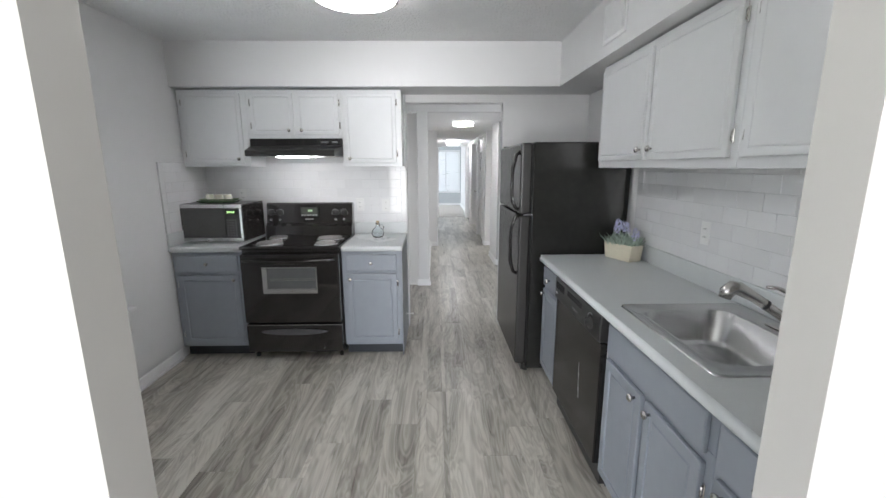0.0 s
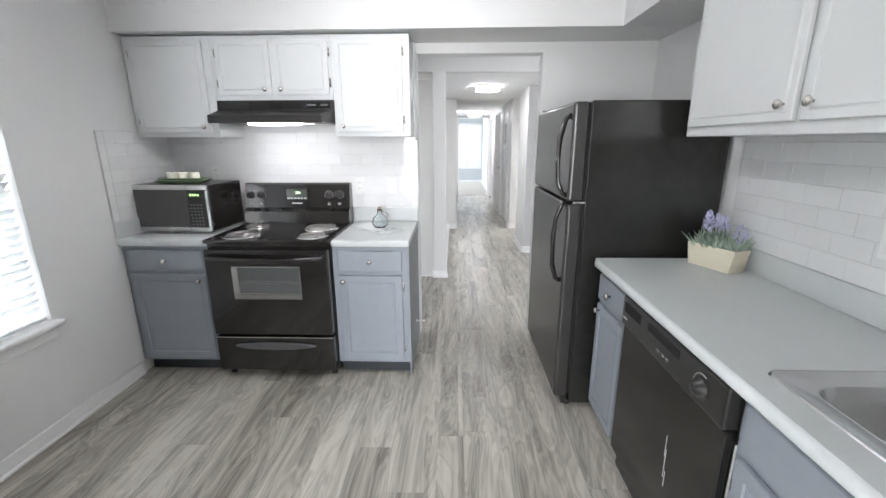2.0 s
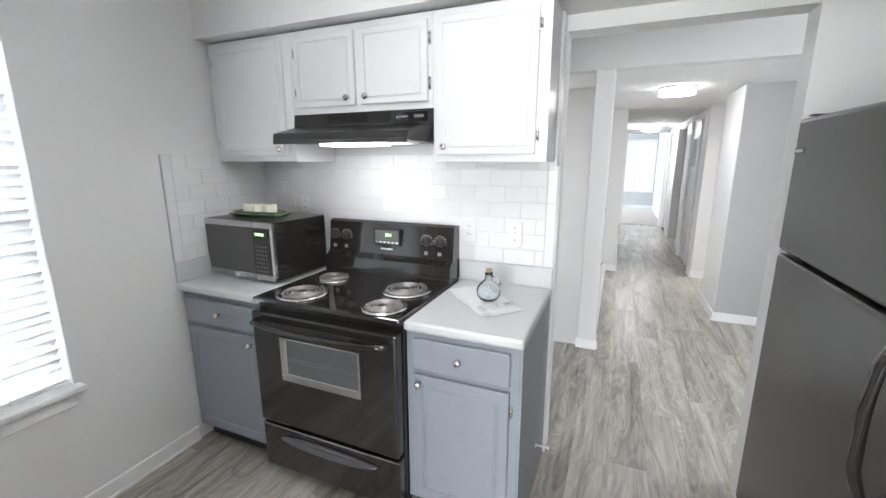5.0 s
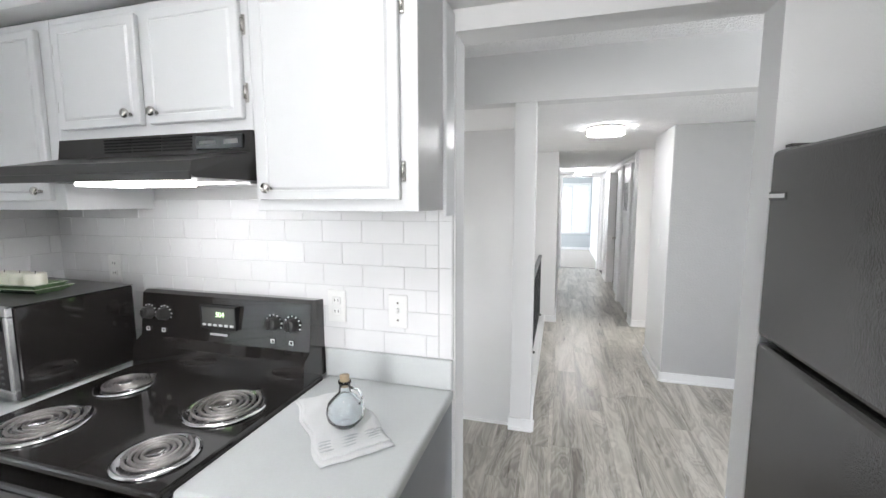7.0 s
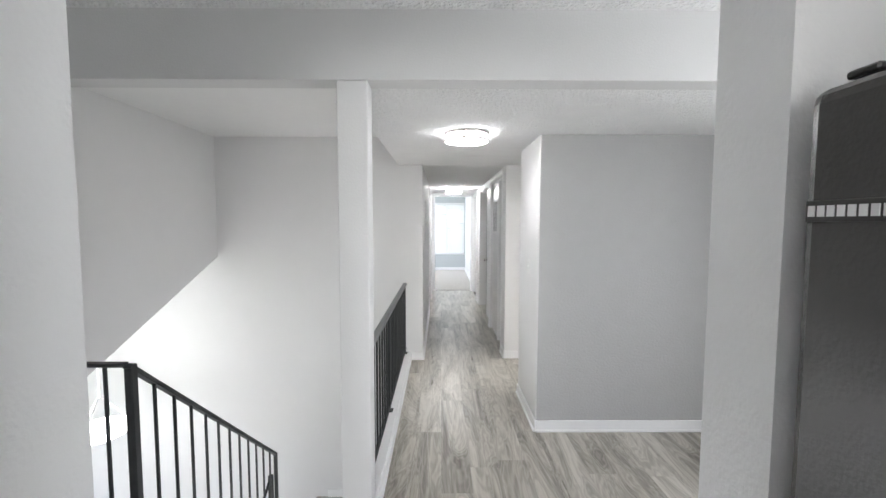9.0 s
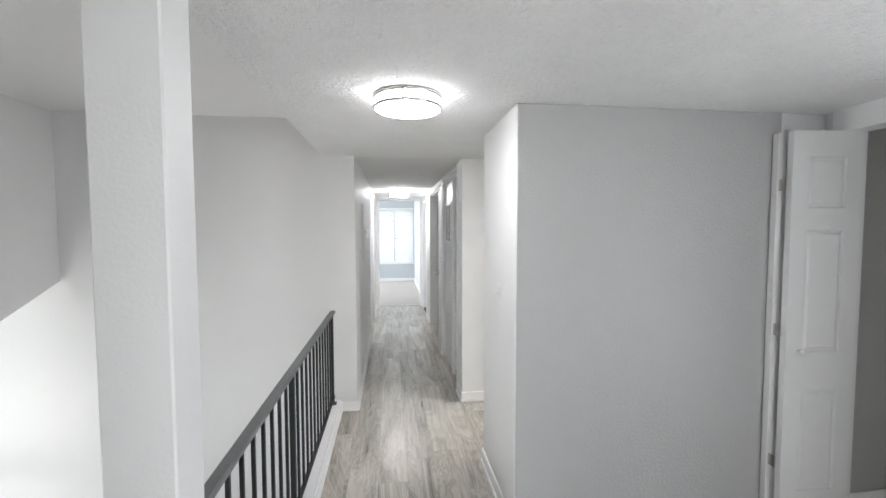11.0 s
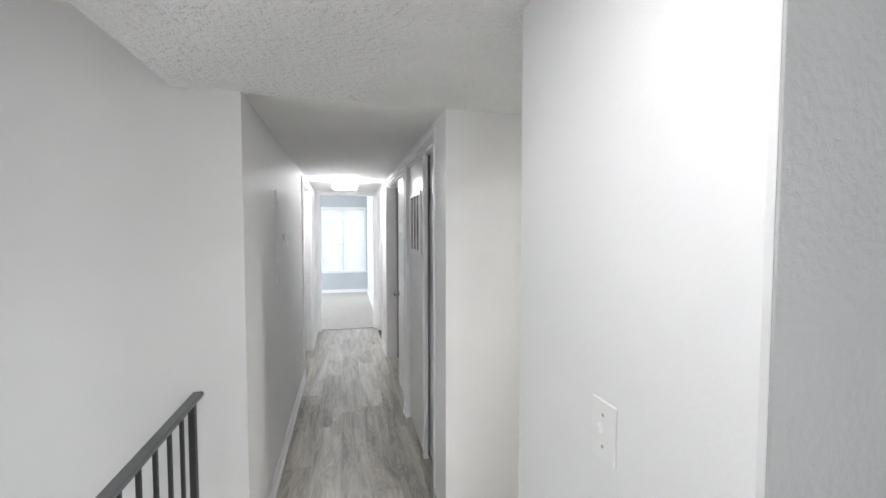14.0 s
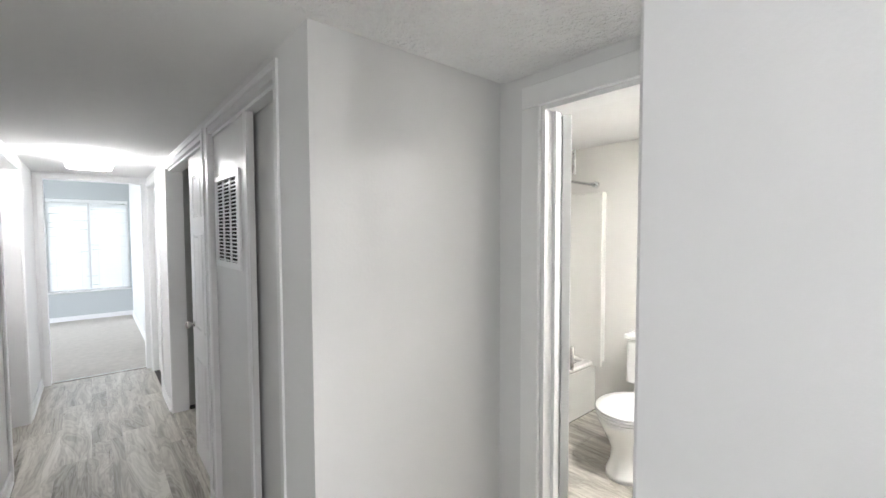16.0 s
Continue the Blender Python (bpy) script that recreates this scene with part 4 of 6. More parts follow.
def dish(bm, hw, hd, z0, z1, slope):
    """A shallow rectangular dish with sloping sides."""
    for sx, sy in (((-1, 1), (-1, 1)),):
        lo = [(-hw + slope, -hd + slope), (hw - slope, -hd + slope), (hw - slope, hd - slope), (-hw + slope, hd - slope)]
        hi = [(-hw, -hd), (hw, -hd), (hw, hd), (-hw, hd)]
        inn = [(-hw + 0.006, -hd + 0.006), (hw - 0.006, -hd + 0.006), (hw - 0.006, hd - 0.006), (-hw + 0.006, hd - 0.006)]
        rings = [[bm.verts.new((x, y, z)) for x, y in ring] for ring, z in ((lo, z0), (hi, z1), (inn, z1), (lo, z0 + 0.005))]
        for a, b in zip(rings, rings[1:]):
            for k in range(4):
                bm.faces.new((a[k], a[(k + 1) % 4], b[(k + 1) % 4], b[k]))
        bm.faces.new(rings[0][::-1])
        bm.faces.new(rings[-1])
    return bm


ty = thing("tray", (-1.73, 4.0, TZ), "stacked green glazed rectangular trays on the microwave", "tray", turn=4)
part("lower_tray", dish(bmesh.new(), 0.158, 0.066, 0.0, 0.019, 0.026), M_TRAY, ty)
part("upper_tray", dish(bmesh.new(), 0.142, 0.056, 0.0125, 0.031, 0.022), M_TRAY, ty)
for hw, hd, z in ((0.158, 0.066, 0.0195), (0.142, 0.056, 0.0315)):
    part("rim", boxes([(-hw, hw, -hd, -hd + 0.005, z - 0.0002, z + 0.0015), (-hw, hw, hd - 0.005, hd, z - 0.0002, z + 0.0015),
                       (-hw, -hw + 0.005, -hd + 0.005, hd - 0.005, z - 0.0002, z + 0.0015), (hw - 0.005, hw, -hd + 0.005, hd - 0.005, z - 0.0002, z + 0.0015)]), M_RIM, ty, "pale glazed rim")
for k in (-1, 0, 1):
    CX, CY, CZ = -1.73 + 0.072 * k, 4.0 + 0.005 * k, TZ + 0.0178
    c = thing("candle", (CX, CY, CZ), "short ivory pillar candle on a green tray", "candle", "candles on the tray")
    part("wax", lathe(bmesh.new(), [(0.030, 0), (0.031, 0.004), (0.0308, 0.047), (0.0285, 0.050), (0.014, 0.048), (0.0, 0.047)], Matrix.Translation((CX, CY, CZ)), 24), M_CANDLE, c)
    part("wick", tube(bmesh.new(), [(CX, CY, CZ + 0.046), (CX + 0.002, CY, CZ + 0.056)], 0.0012, 5), M_DARK, c)

# glass bottle on a folded towel
bt = thing("bottle", (-0.42, 3.98, 0.9275), "pale blue round glass bottle with a cork stopper", "bottle")
out = [(0.02, 0), (0.035, 0.003), (0.050, 0.022), (0.053, 0.042), (0.047, 0.064), (0.030, 0.082), (0.017, 0.094), (0.015, 0.118), (0.018, 0.121), (0.018, 0.127)]
inn = [(0.013, 0.127), (0.012, 0.096), (0.027, 0.078), (0.043, 0.062), (0.049, 0.042), (0.046, 0.024), (0.031, 0.008), (0.0, 0.008)]
part("flask", lathe(bmesh.new(), out + inn, Matrix.Translation((-0.42, 3.98, 0.9275)), 32), M_BOTTLE, bt)
part("stopper", lathe(bmesh.new(), [(0.0115, 0.11), (0.0125, 0.128), (0.0135, 0.142), (0.0, 0.143)], Matrix.Translation((-0.42, 3.98, 0.9275)), 16), M_CORK, bt, "cork stopper")
part("handle", tube(bmesh.new(), [(-0.405, 3.98, 1.037), (-0.380, 3.98, 1.035), (-0.367, 3.98, 1.012), (-0.377, 3.98, 0.992)], 0.004, 8), M_BOTTLE, bt)


def towel():
    th = thing("dish_towel", (-0.452, 4.0, 0.9142), "folded white dish towel with pale stripes", "towel", turn=-46)
    random.seed(4)

    def cloth(w, d, z, dx, dy, nx=26, ny=22):
        bm = bmesh.new()
        g = [[bm.verts.new((w * (i / nx - 0.5) + dx, d * (j / ny - 0.5) + dy + 0.006 * math.sin(i * 0.5),
                            z + 0.0022 * math.sin(i * 0.7 + j * 0.3) * math.sin(j * 0.5 + 1) + 0.002 * noise.noise((i * 0.2, j * 0.2, z * 90))))
              for j in range(ny + 1)] for i in range(nx + 1)]
        for i in range(nx):
            for j in range(ny):
                bm.faces.new((g[i][j], g[i + 1][j], g[i + 1][j + 1], g[i][j + 1])).smooth = True
        ex = bmesh.ops.extrude_face_region(bm, geom=bm.faces[:])
        vs = [v for v in ex["geom"] if isinstance(v, bmesh.types.BMVert)]
        bmesh.ops.translate(bm, verts=vs, vec=(0, 0, -0.0025))
        bmesh.ops.recalc_face_normals(bm, faces=bm.faces[:])
        return bm
    part("layer", cloth(0.37, 0.19, 0.0062, 0, 0), M_TOWEL, th)
    part("layer", cloth(0.345, 0.178, 0.0112, -0.008, 0.003), M_TOWEL, th)
    for k in range(4):
        part("stripe", cloth(0.004, 0.17, 0.0122, 0.095 + 0.014 * k, 0.003, 2, 22), M_TOWELS, th, "pale grey stripe")


towel()

# fridge, facing west
fg = thing("refrigerator", (1.03, 3.84, 0), "black top-freezer refrigerator with curved handles", "refrigerator")
FY0, FY1, FX = 3.36, 4.262, 0.652
part("body", box(FX + 0.086, 1.41, FY0, FY1, 0.03, 1.676, bev=0.006), M_FRSIDE, fg)
part("freezer_door", box(FX, FX + 0.078, FY0 + 0.002, FY1 - 0.002, 1.19, 1.672, bev=0.016, seg=3), M_FRIDGE, fg)
part("fridge_door", box(FX, FX + 0.078, FY0 + 0.002, FY1 - 0.002, 0.068, 1.177, bev=0.016, seg=3), M_FRIDGE, fg)
part("gasket", boxes([(FX + 0.078, FX + 0.086, FY0 + 0.012, FY1 - 0.012, 0.09, 1.665)]), M_DARK, fg)
part("top_hinge", box(FX + 0.02, FX + 0.10, FY1 - 0.05, FY1 - 0.02, 1.6765, 1.684, bev=0.002), M_BLACKM, fg)
part("kick_grille", box(FX + 0.05, FX + 0.075, FY0 + 0.02, FY1 - 0.02, 0.012, 0.062, bev=0.003), M_BLACKM, fg)
part("handle", tube(bmesh.new(), [(FX + 0.01, FY0 + 0.062, 1.615), (FX - 0.022, FY0 + 0.062, 1.595), (FX - 0.045, FY0 + 0.06, 1.50), (FX - 0.050, FY0 + 0.058, 1.38),
                                  (FX - 0.044, FY0 + 0.056, 1.28), (FX - 0.018, FY0 + 0.055, 1.225), (FX + 0.01, FY0 + 0.055, 1.215)], 0.0135, 10), M_BLACK, fg)
part("handle", tube(bmesh.new(), [(FX + 0.01, FY0 + 0.055, 1.18), (FX - 0.018, FY0 + 0.055, 1.170), (FX - 0.044, FY0 + 0.056, 1.10), (FX - 0.050, FY0 + 0.058, 0.98),
                                  (FX - 0.044, FY0 + 0.06, 0.84), (FX - 0.022, FY0 + 0.062, 0.765), (FX + 0.01, FY0 + 0.062, 0.75)], 0.0135, 10), M_BLACK, fg)
part("hinge_cap", box(FX + 0.03, FX + 0.09, FY0 + 0.0, FY0 + 0.03, 1.1775, 1.1895, bev=0.002), M_CHROME, fg)
bdg = part("badge", box(FX - 0.002, FX + 0.0, FY1 - 0.093, FY1 - 0.012, 1.548, 1.568, bev=0.0008), M_BLACKM, fg, "small dark maker's badge")
part("print", boxes([(FX - 0.003, FX - 0.0018, FY1 - 0.089 + 0.0095 * k, FY1 - 0.0825 + 0.0095 * k, 1.553, 1.563) for k in range(8)]), M_INK, bdg, "pale bars of print")
for fy in (FY0 + 0.05, FY1 - 0.05):
    for fx in (0.74, 1.36):
        part("foot", lathe(bmesh.new(), [(0.02, 0), (0.02, 0.032)], Matrix.Translation((fx, fy, 0)), 10), M_BLACKM, fg)


def east_unit(y0, y1, label, doors, drawers, toe=True):
    """A grey base cabinet on the east wall. doors: (y0, y1, knob y, z1); drawers: (y0, y1, z0, z1, knob)."""
    fx = 0.832
    th = thing("base_cabinet", (1.1, (y0 + y1) / 2, 0), label, "cabinet", "grey base cabinets")
    part("body", box(fx, 1.425, y0 + 0.0006, y1 - 0.0006, 0.095, 0.872 if "sink" not in label else 0.73, bev=0.002), M_GCAB, th)
    if "sink" in label:
        part("front_rail", box(fx, fx + 0.02, y0 + 0.0006, y1 - 0.0006, 0.7305, 0.872), M_GCAB, th)
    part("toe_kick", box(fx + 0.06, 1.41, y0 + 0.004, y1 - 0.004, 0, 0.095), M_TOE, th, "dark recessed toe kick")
    for a, b, k, z1 in doors:
        dr = part("door", panel_door(a, b, 0.125, z1, fx, -1, "x", 0.05), M_GCAB, th)
        knob(dr, (fx - 0.019, k, z1 - 0.03), (-1, 0, 0), 0.016)
        hy = a - 0.006 if k > (a + b) / 2 else b + 0.006
        for hz in (0.2, z1 - 0.09):
            hinge(dr, (fx - 0.001, hy, hz), "x", -1)
    for a, b, z0, z1, k in drawers:
        dr = part("drawer_front", box(fx - 0.019, fx - 0.001, a, b, z0, z1, bev=0.004), M_GCAB, th)
        if k:
            knob(dr, (fx - 0.019, (a + b) / 2, (z0 + z1) / 2), (-1, 0, 0), 0.018)
    return th


east_unit(2.915, 3.285, "narrow grey-blue base cabinet beside the refrigerator", [(2.945, 3.262, 3.225, 0.69)], [(2.945, 3.262, 0.715, 0.845, True)])
east_unit(1.50, 2.215, "grey-blue double-door base cabinet under the sink", [(1.875, 2.185, 1.915, 0.69), (1.53, 1.845, 1.805, 0.69)], [(1.53, 2.185, 0.715, 0.85, False)])
east_unit(1.115, 1.499, "grey-blue drawer base cabinet by the entrance", [(1.14, 1.47, 1.43, 0.69)], [(1.14, 1.47, 0.715, 0.85, True)])

# dishwasher
dw = thing("dishwasher", (1.1, 2.567, 0), "scuffed black built-in dishwasher", "dishwasher")
part("body", box(0.84, 1.42, 2.222, 2.912, 0.02, 0.868), M_BLACKM, dw)
part("door", box(0.805, 0.839, 2.227, 2.909, 0.125, 0.735, bev=0.005), M_DW, dw, "scuffed black door panel")
cpn = part("control_panel", box(0.792, 0.839, 2.225, 2.91, 0.74, 0.866, bev=0.007, seg=2), M_BLACKM, dw)
for k in range(12):
    part("vent_slot", box(0.789, 0.7935, 2.737 + 0.0125 * k, 2.744 + 0.0125 * k, 0.805, 0.845), M_DARK, cpn)
part("handle_recess", box(0.7895, 0.7935, 2.457, 2.677, 0.815, 0.846, bev=0.002), M_DARK, cpn)
part("dial", lathe(bmesh.new(), [(0.034, 0), (0.033, 0.008), (0.022, 0.012), (0.020, 0.026), (0, 0.027)], rot_to((0.792, 2.332, 0.80), (-1, 0, 0)), 24), M_BLACKM, cpn)
part("dial_ring", tube(bmesh.new(), [(0.7905, 2.332 + 0.042 * math.sin(radians(a)), 0.80 + 0.042 * math.cos(radians(a))) for a in range(-20, 150, 15)], 0.0018, 6), M_INK, cpn, "pale dial markings")
for k in range(3):
    part("button", box(0.7885, 0.793, 2.517 + 0.03 * k, 2.535 + 0.03 * k, 0.772, 0.784, bev=0.002), M_KEY, cpn)
part("badge", box(0.7905, 0.7925, 2.857, 2.892, 0.772, 0.780), M_INK, cpn)
part("scuff", boxes([(0.8042, 0.8052, 2.472, 2.475, 0.36, 0.47), (0.8042, 0.8052, 2.462, 2.465, 0.33, 0.39), (0.8042, 0.8052, 2.479, 2.481, 0.44, 0.52)]), M_INK, dw, "pale scratches")
part("side_gap", box(0.832, 0.84, 2.2178, 2.2215, 0.10, 0.70), M_PLATE, dw, "pale insulation strip at the edge")
part("kick_plate", box(0.875, 0.89, 2.227, 2.907, 0.0, 0.12), M_BLACKM, dw)

# east worktop with a cut-out for the sink
ct = thing("countertop", (1.1, 2.2, 0.874), "pale grey laminate countertop holding the sink", "countertop")
SX0, SX1, SY0, SY1 = 0.925, 1.308, 1.65, 2.20
bm = bmesh.new()
gx, gy = (0.797, SX0, SX1, 1.428), (1.112, SY0, SY1, 3.30)
gv = [[bm.verts.new((x, y, 0.914)) for y in gy] for x in gx]
for i in range(3):
    for j in range(3):
        if (i, j) != (1, 1):
            bm.faces.new((gv[i][j], gv[i + 1][j], gv[i + 1][j + 1], gv[i][j + 1]))
ex = bmesh.ops.extrude_face_region(bm, geom=bm.faces[:])
bmesh.ops.translate(bm, verts=[v for v in ex["geom"] if isinstance(v, bmesh.types.BMVert)], vec=(0, 0, -0.04))
bmesh.ops.recalc_face_normals(bm, faces=bm.faces[:])
part("worktop", bm, M_CTR, ct)
part("edge", tube(bmesh.new(), [(0.799, 1.113, 0.894), (0.799, 3.258, 0.894), (0.811, 3.29, 0.894), (0.845, 3.302, 0.894), (1.42, 3.302, 0.894)], 0.0197, 12), M_CTR, ct, "rolled laminate edge")
part("backsplash", box(1.408, 1.428, 1.112, 3.30, 0.9145, 1.02, bev=0.006, seg=2), M_CTR, ct)

# sink and tap
sk = thing("sink", (1.11, 1.92, 0.915), "stainless steel single-bowl sink set in the counter", "sink")


def rr_ring(bm, x0, x1, y0, y1, z, r, seg=6):
    vs = []
    for cx, cy, a0 in ((x1 - r, y1 - r, 0), (x0 + r, y1 - r, 90), (x0 + r, y0 + r, 180), (x1 - r, y0 + r, 270)):
        for k in range(seg + 1):
            a = radians(a0 + 90 * k / seg)
            vs.append(bm.verts.new((cx + r * math.cos(a), cy + r * math.sin(a), z)))
    return vs


bm = bmesh.new()
rings = [rr_ring(bm, 0.872, 1.402, 1.595, 2.235, 0.9145, 0.03), rr_ring(bm, 0.875, 1.399, 1.598, 2.232, 0.9195, 0.03),
         rr_ring(bm, 0.883, 1.391, 1.607, 2.223, 0.9195, 0.03), rr_ring(bm, 0.889, 1.386, 1.613, 2.217, 0.917, 0.03),
         rr_ring(bm, 0.918, 1.301, 1.660, 2.180, 0.917, 0.085), rr_ring(bm, 0.925, 1.294, 1.667, 2.173, 0.910, 0.085),
         rr_ring(bm, 0.935, 1.284, 1.678, 2.162, 0.79, 0.08), rr_ring(bm, 0.950, 1.268, 1.695, 2.145, 0.766, 0.07), rr_ring(bm, 1.056, 1.167, 1.850, 1.980, 0.758, 0.05)]
for a, b in zip(rings, rings[1:]):
    for k in range(len(a)):
        bm.faces.new((a[k], a[(k + 1) % len(a)], b[(k + 1) % len(a)], b[k])).smooth = True
bm.faces.new(rings[-1])
bmesh.ops.recalc_face_normals(bm, faces=bm.faces[:])
part("bowl", bm, M_STEEL, sk)
part("drain", lathe(bmesh.new(), [(0.045, 0.759), (0.042, 0.762), (0.03, 0.760), (0.0, 0.7595)], Matrix.Translation((1.112, 1.915, 0)), 24), M_CHROME, sk, "chrome drain")
fc = thing("faucet", (1.318, 1.85, 0.92), "brushed nickel single-lever kitchen tap", "faucet")
part("deck_plate", box(1.292, 1.345, 1.73, 1.97, 0.9185, 0.926, bev=0.003), M_NICKEL, fc)
part("body", lathe(bmesh.new(), [(0.030, 0.926), (0.029, 0.935), (0.026, 0.95), (0.026, 1.025), (0.022, 1.045), (0.0, 1.05)], Matrix.Translation((1.318, 1.85, 0)), 24), M_NICKEL, fc)
part("spout", tube(bmesh.new(), [(1.31, 1.85, 0.955), (1.24, 1.862, 1.005), (1.16, 1.876, 1.06), (1.11, 1.885, 1.088), (1.09, 1.889, 1.09), (1.074, 1.892, 1.074), (1.068, 1.893, 1.052)],
                  [0.017, 0.017, 0.019, 0.024, 0.026, 0.025, 0.020], 14), M_NICKEL, fc)
part("collar", tube(bmesh.new(), [(1.205, 1.868, 1.029), (1.195, 1.870, 1.036)], 0.0196, 14), M_BLACKM, fc, "dark collar ring")
part("lever", tube(bmesh.new(), [(1.318, 1.85, 1.045), (1.29, 1.857, 1.068), (1.24, 1.87, 1.092), (1.205, 1.879, 1.094)], [0.014, 0.010, 0.007, 0.006], 10), M_NICKEL, fc)
fc.location += Vector((0.032, 0.018, 0.0))

# planter with lavender
pl = thing("planter", (1.298, 3.148, 0.9155), "whitewashed wooden box planter with lavender", "planter", turn=-68)
bm = bmesh.new()
prism(bm, [(-0.125, 0.0), (0.125, 0.0), (0.145, 0.10), (0.132, 0.10), (0.114, 0.012), (-0.114, 0.012), (-0.132, 0.10), (-0.145, 0.10)], "y", -0.055, 0.055)
for s in (-1, 1):
    prism(bm, [(-0.124, 0.001), (0.124, 0.001), (0.1445, 0.1), (-0.1445, 0.1)], "y", s * 0.058, s * 0.045)
part("box", bm, M_PLANTER, pl)
part("soil", box(-0.128, 0.128, -0.045, 0.045, 0.02, 0.075), M_BARK, pl)
random.seed(11)
fol, stm = bmesh.new(), bmesh.new()
for k in range(260):
    px, py = random.uniform(-0.125, 0.125), random.uniform(-0.045, 0.045)
    a, lean = random.uniform(0, 6.28), random.uniform(0.1, 0.9)
    L = random.uniform(0.05, 0.115)
    w = random.uniform(0.007, 0.012)
    d = Vector((math.cos(a) * lean, math.sin(a) * lean, 1)).normalized()
    side = d.cross(Vector((0.3, 0.2, 1))).normalized() * w
    base = Vector((px, py, 0.07))
    tipbend = Vector((math.cos(a), math.sin(a), -0.3)) * 0.018
    v = [fol.verts.new(p) for p in (base, base + d * L * 0.5 + side, base + d * L + tipbend, base + d * L * 0.5 - side)]
    fol.faces.new((v[0], v[1], v[2])).smooth = True
    fol.faces.new((v[0], v[2], v[3])).smooth = True
tagged(part("foliage", fol, M_LEAF, pl, "sage green leaves"), kind="stuff")
heads = [(-0.115, 0.0, 0.20), (-0.095, 0.02, 0.215), (-0.075, -0.02, 0.19), (-0.02, 0.01, 0.20), (0.0, -0.015, 0.215), (0.02, 0.02, 0.205), (0.045, 0.0, 0.21), (0.085, 0.01, 0.18), (0.12, -0.01, 0.165)]
for hx, hy, hz in heads:
    lean = (random.uniform(-0.03, 0.03), random.uniform(-0.02, 0.02))
    fl = part("flower", tube(bmesh.new(), [(hx * 0.9, hy, 0.07), (hx + lean[0] * 0.5, hy + lean[1] * 0.5, hz - 0.04), (hx + lean[0], hy + lean[1], hz)], 0.0018, 6), M_STEM, pl)
    fb = bmesh.new()
    for k in range(46):
        a, q = random.uniform(0, 6.28), random.uniform(0, 1)
        r = 0.019 * (1 - 0.6 * q)
        c = Vector((hx + lean[0] * (0.5 + q * 0.6) + r * math.cos(a), hy + lean[1] + r * math.sin(a), hz - 0.035 + 0.055 * q))
        s = 0.0105
        pts = [c + Vector((random.uniform(-s, s), random.uniform(-s, s), random.uniform(-s, s * 1.6))) for _ in range(3)]
        fb.faces.new([fb.verts.new(p) for p in pts])
    part("petals", fb, M_LAV, fl, "lavender petals")


pl.scale = (0.80, 0.88, 1.04)


def wall_plate(p, d, kind, label):
    """An outlet or switch plate on a wall that faces d."""
    th = thing("outlet" if kind == "outlet" else "light_switch", p, label, kind if kind == "outlet" else "light switch")
    m = rot_to(p, d)

    def put(u0, u1, v0, v1, w0, w1, bev=0.0):
        bm = box(u0, u1, v0, v1, w0, w1, bev=bev)
        side = Vector((0, 0, 1)).cross(Vector(d)).normalized()
        mm = Matrix.Translation(p) @ Matrix((side, Vector((0, 0, 1)), Vector(d))).transposed().to_4x4()
        bm.transform(mm)
        return bm
    part("plate", put(-0.035, 0.035, -0.0575, 0.0575, 0.0005, 0.006, 0.002), M_PLATE, th)
    if kind == "outlet":
        for v in (-0.02, 0.02):
            r = part("receptacle", put(-0.0165, 0.0165, v - 0.0145, v + 0.0145, 0.006, 0.0085, 0.003), M_PLATE, th)
            part("slot", put(-0.008, -0.0055, v - 0.003, v + 0.006, 0.0084, 0.009), M_DARK, r)
            part("slot", put(0.0055, 0.008, v - 0.003, v + 0.006, 0.0084, 0.009), M_DARK, r)
    else:
        part("toggle", put(-0.005, 0.005, -0.004, 0.014, 0.006, 0.018, 0.002), M_PLATE, th)
        for v in (-0.03, 0.03):
            part("screw", put(-0.003, 0.003, v - 0.003, v + 0.003, 0.006, 0.007), M_NICKEL, th)


wall_plate((-0.614, 4.2855, 1.178), (0, -1, 0), "outlet", "white outlet on the tiled wall beside the stove")
wall_plate((-0.382, 4.2855, 1.174), (0, -1, 0), "switch", "white light switch on the tiled wall")
wall_plate((1.4185, 2.525, 1.185), (-1, 0, 0), "outlet", "white outlet on the tiled wall above the counter")
wall_plate((1.008, 7.11, 1.19), (-1, 0, 0), "switch", "white light switch on the hall corner")
wall_plate((-1.66, 4.2855, 1.27), (0, -1, 0), "outlet", "white outlet behind the microwave")
wall_plate((0.105, 10.35, 0.34), (1, 0, 0), "outlet", "white outlet low on the hall wall")


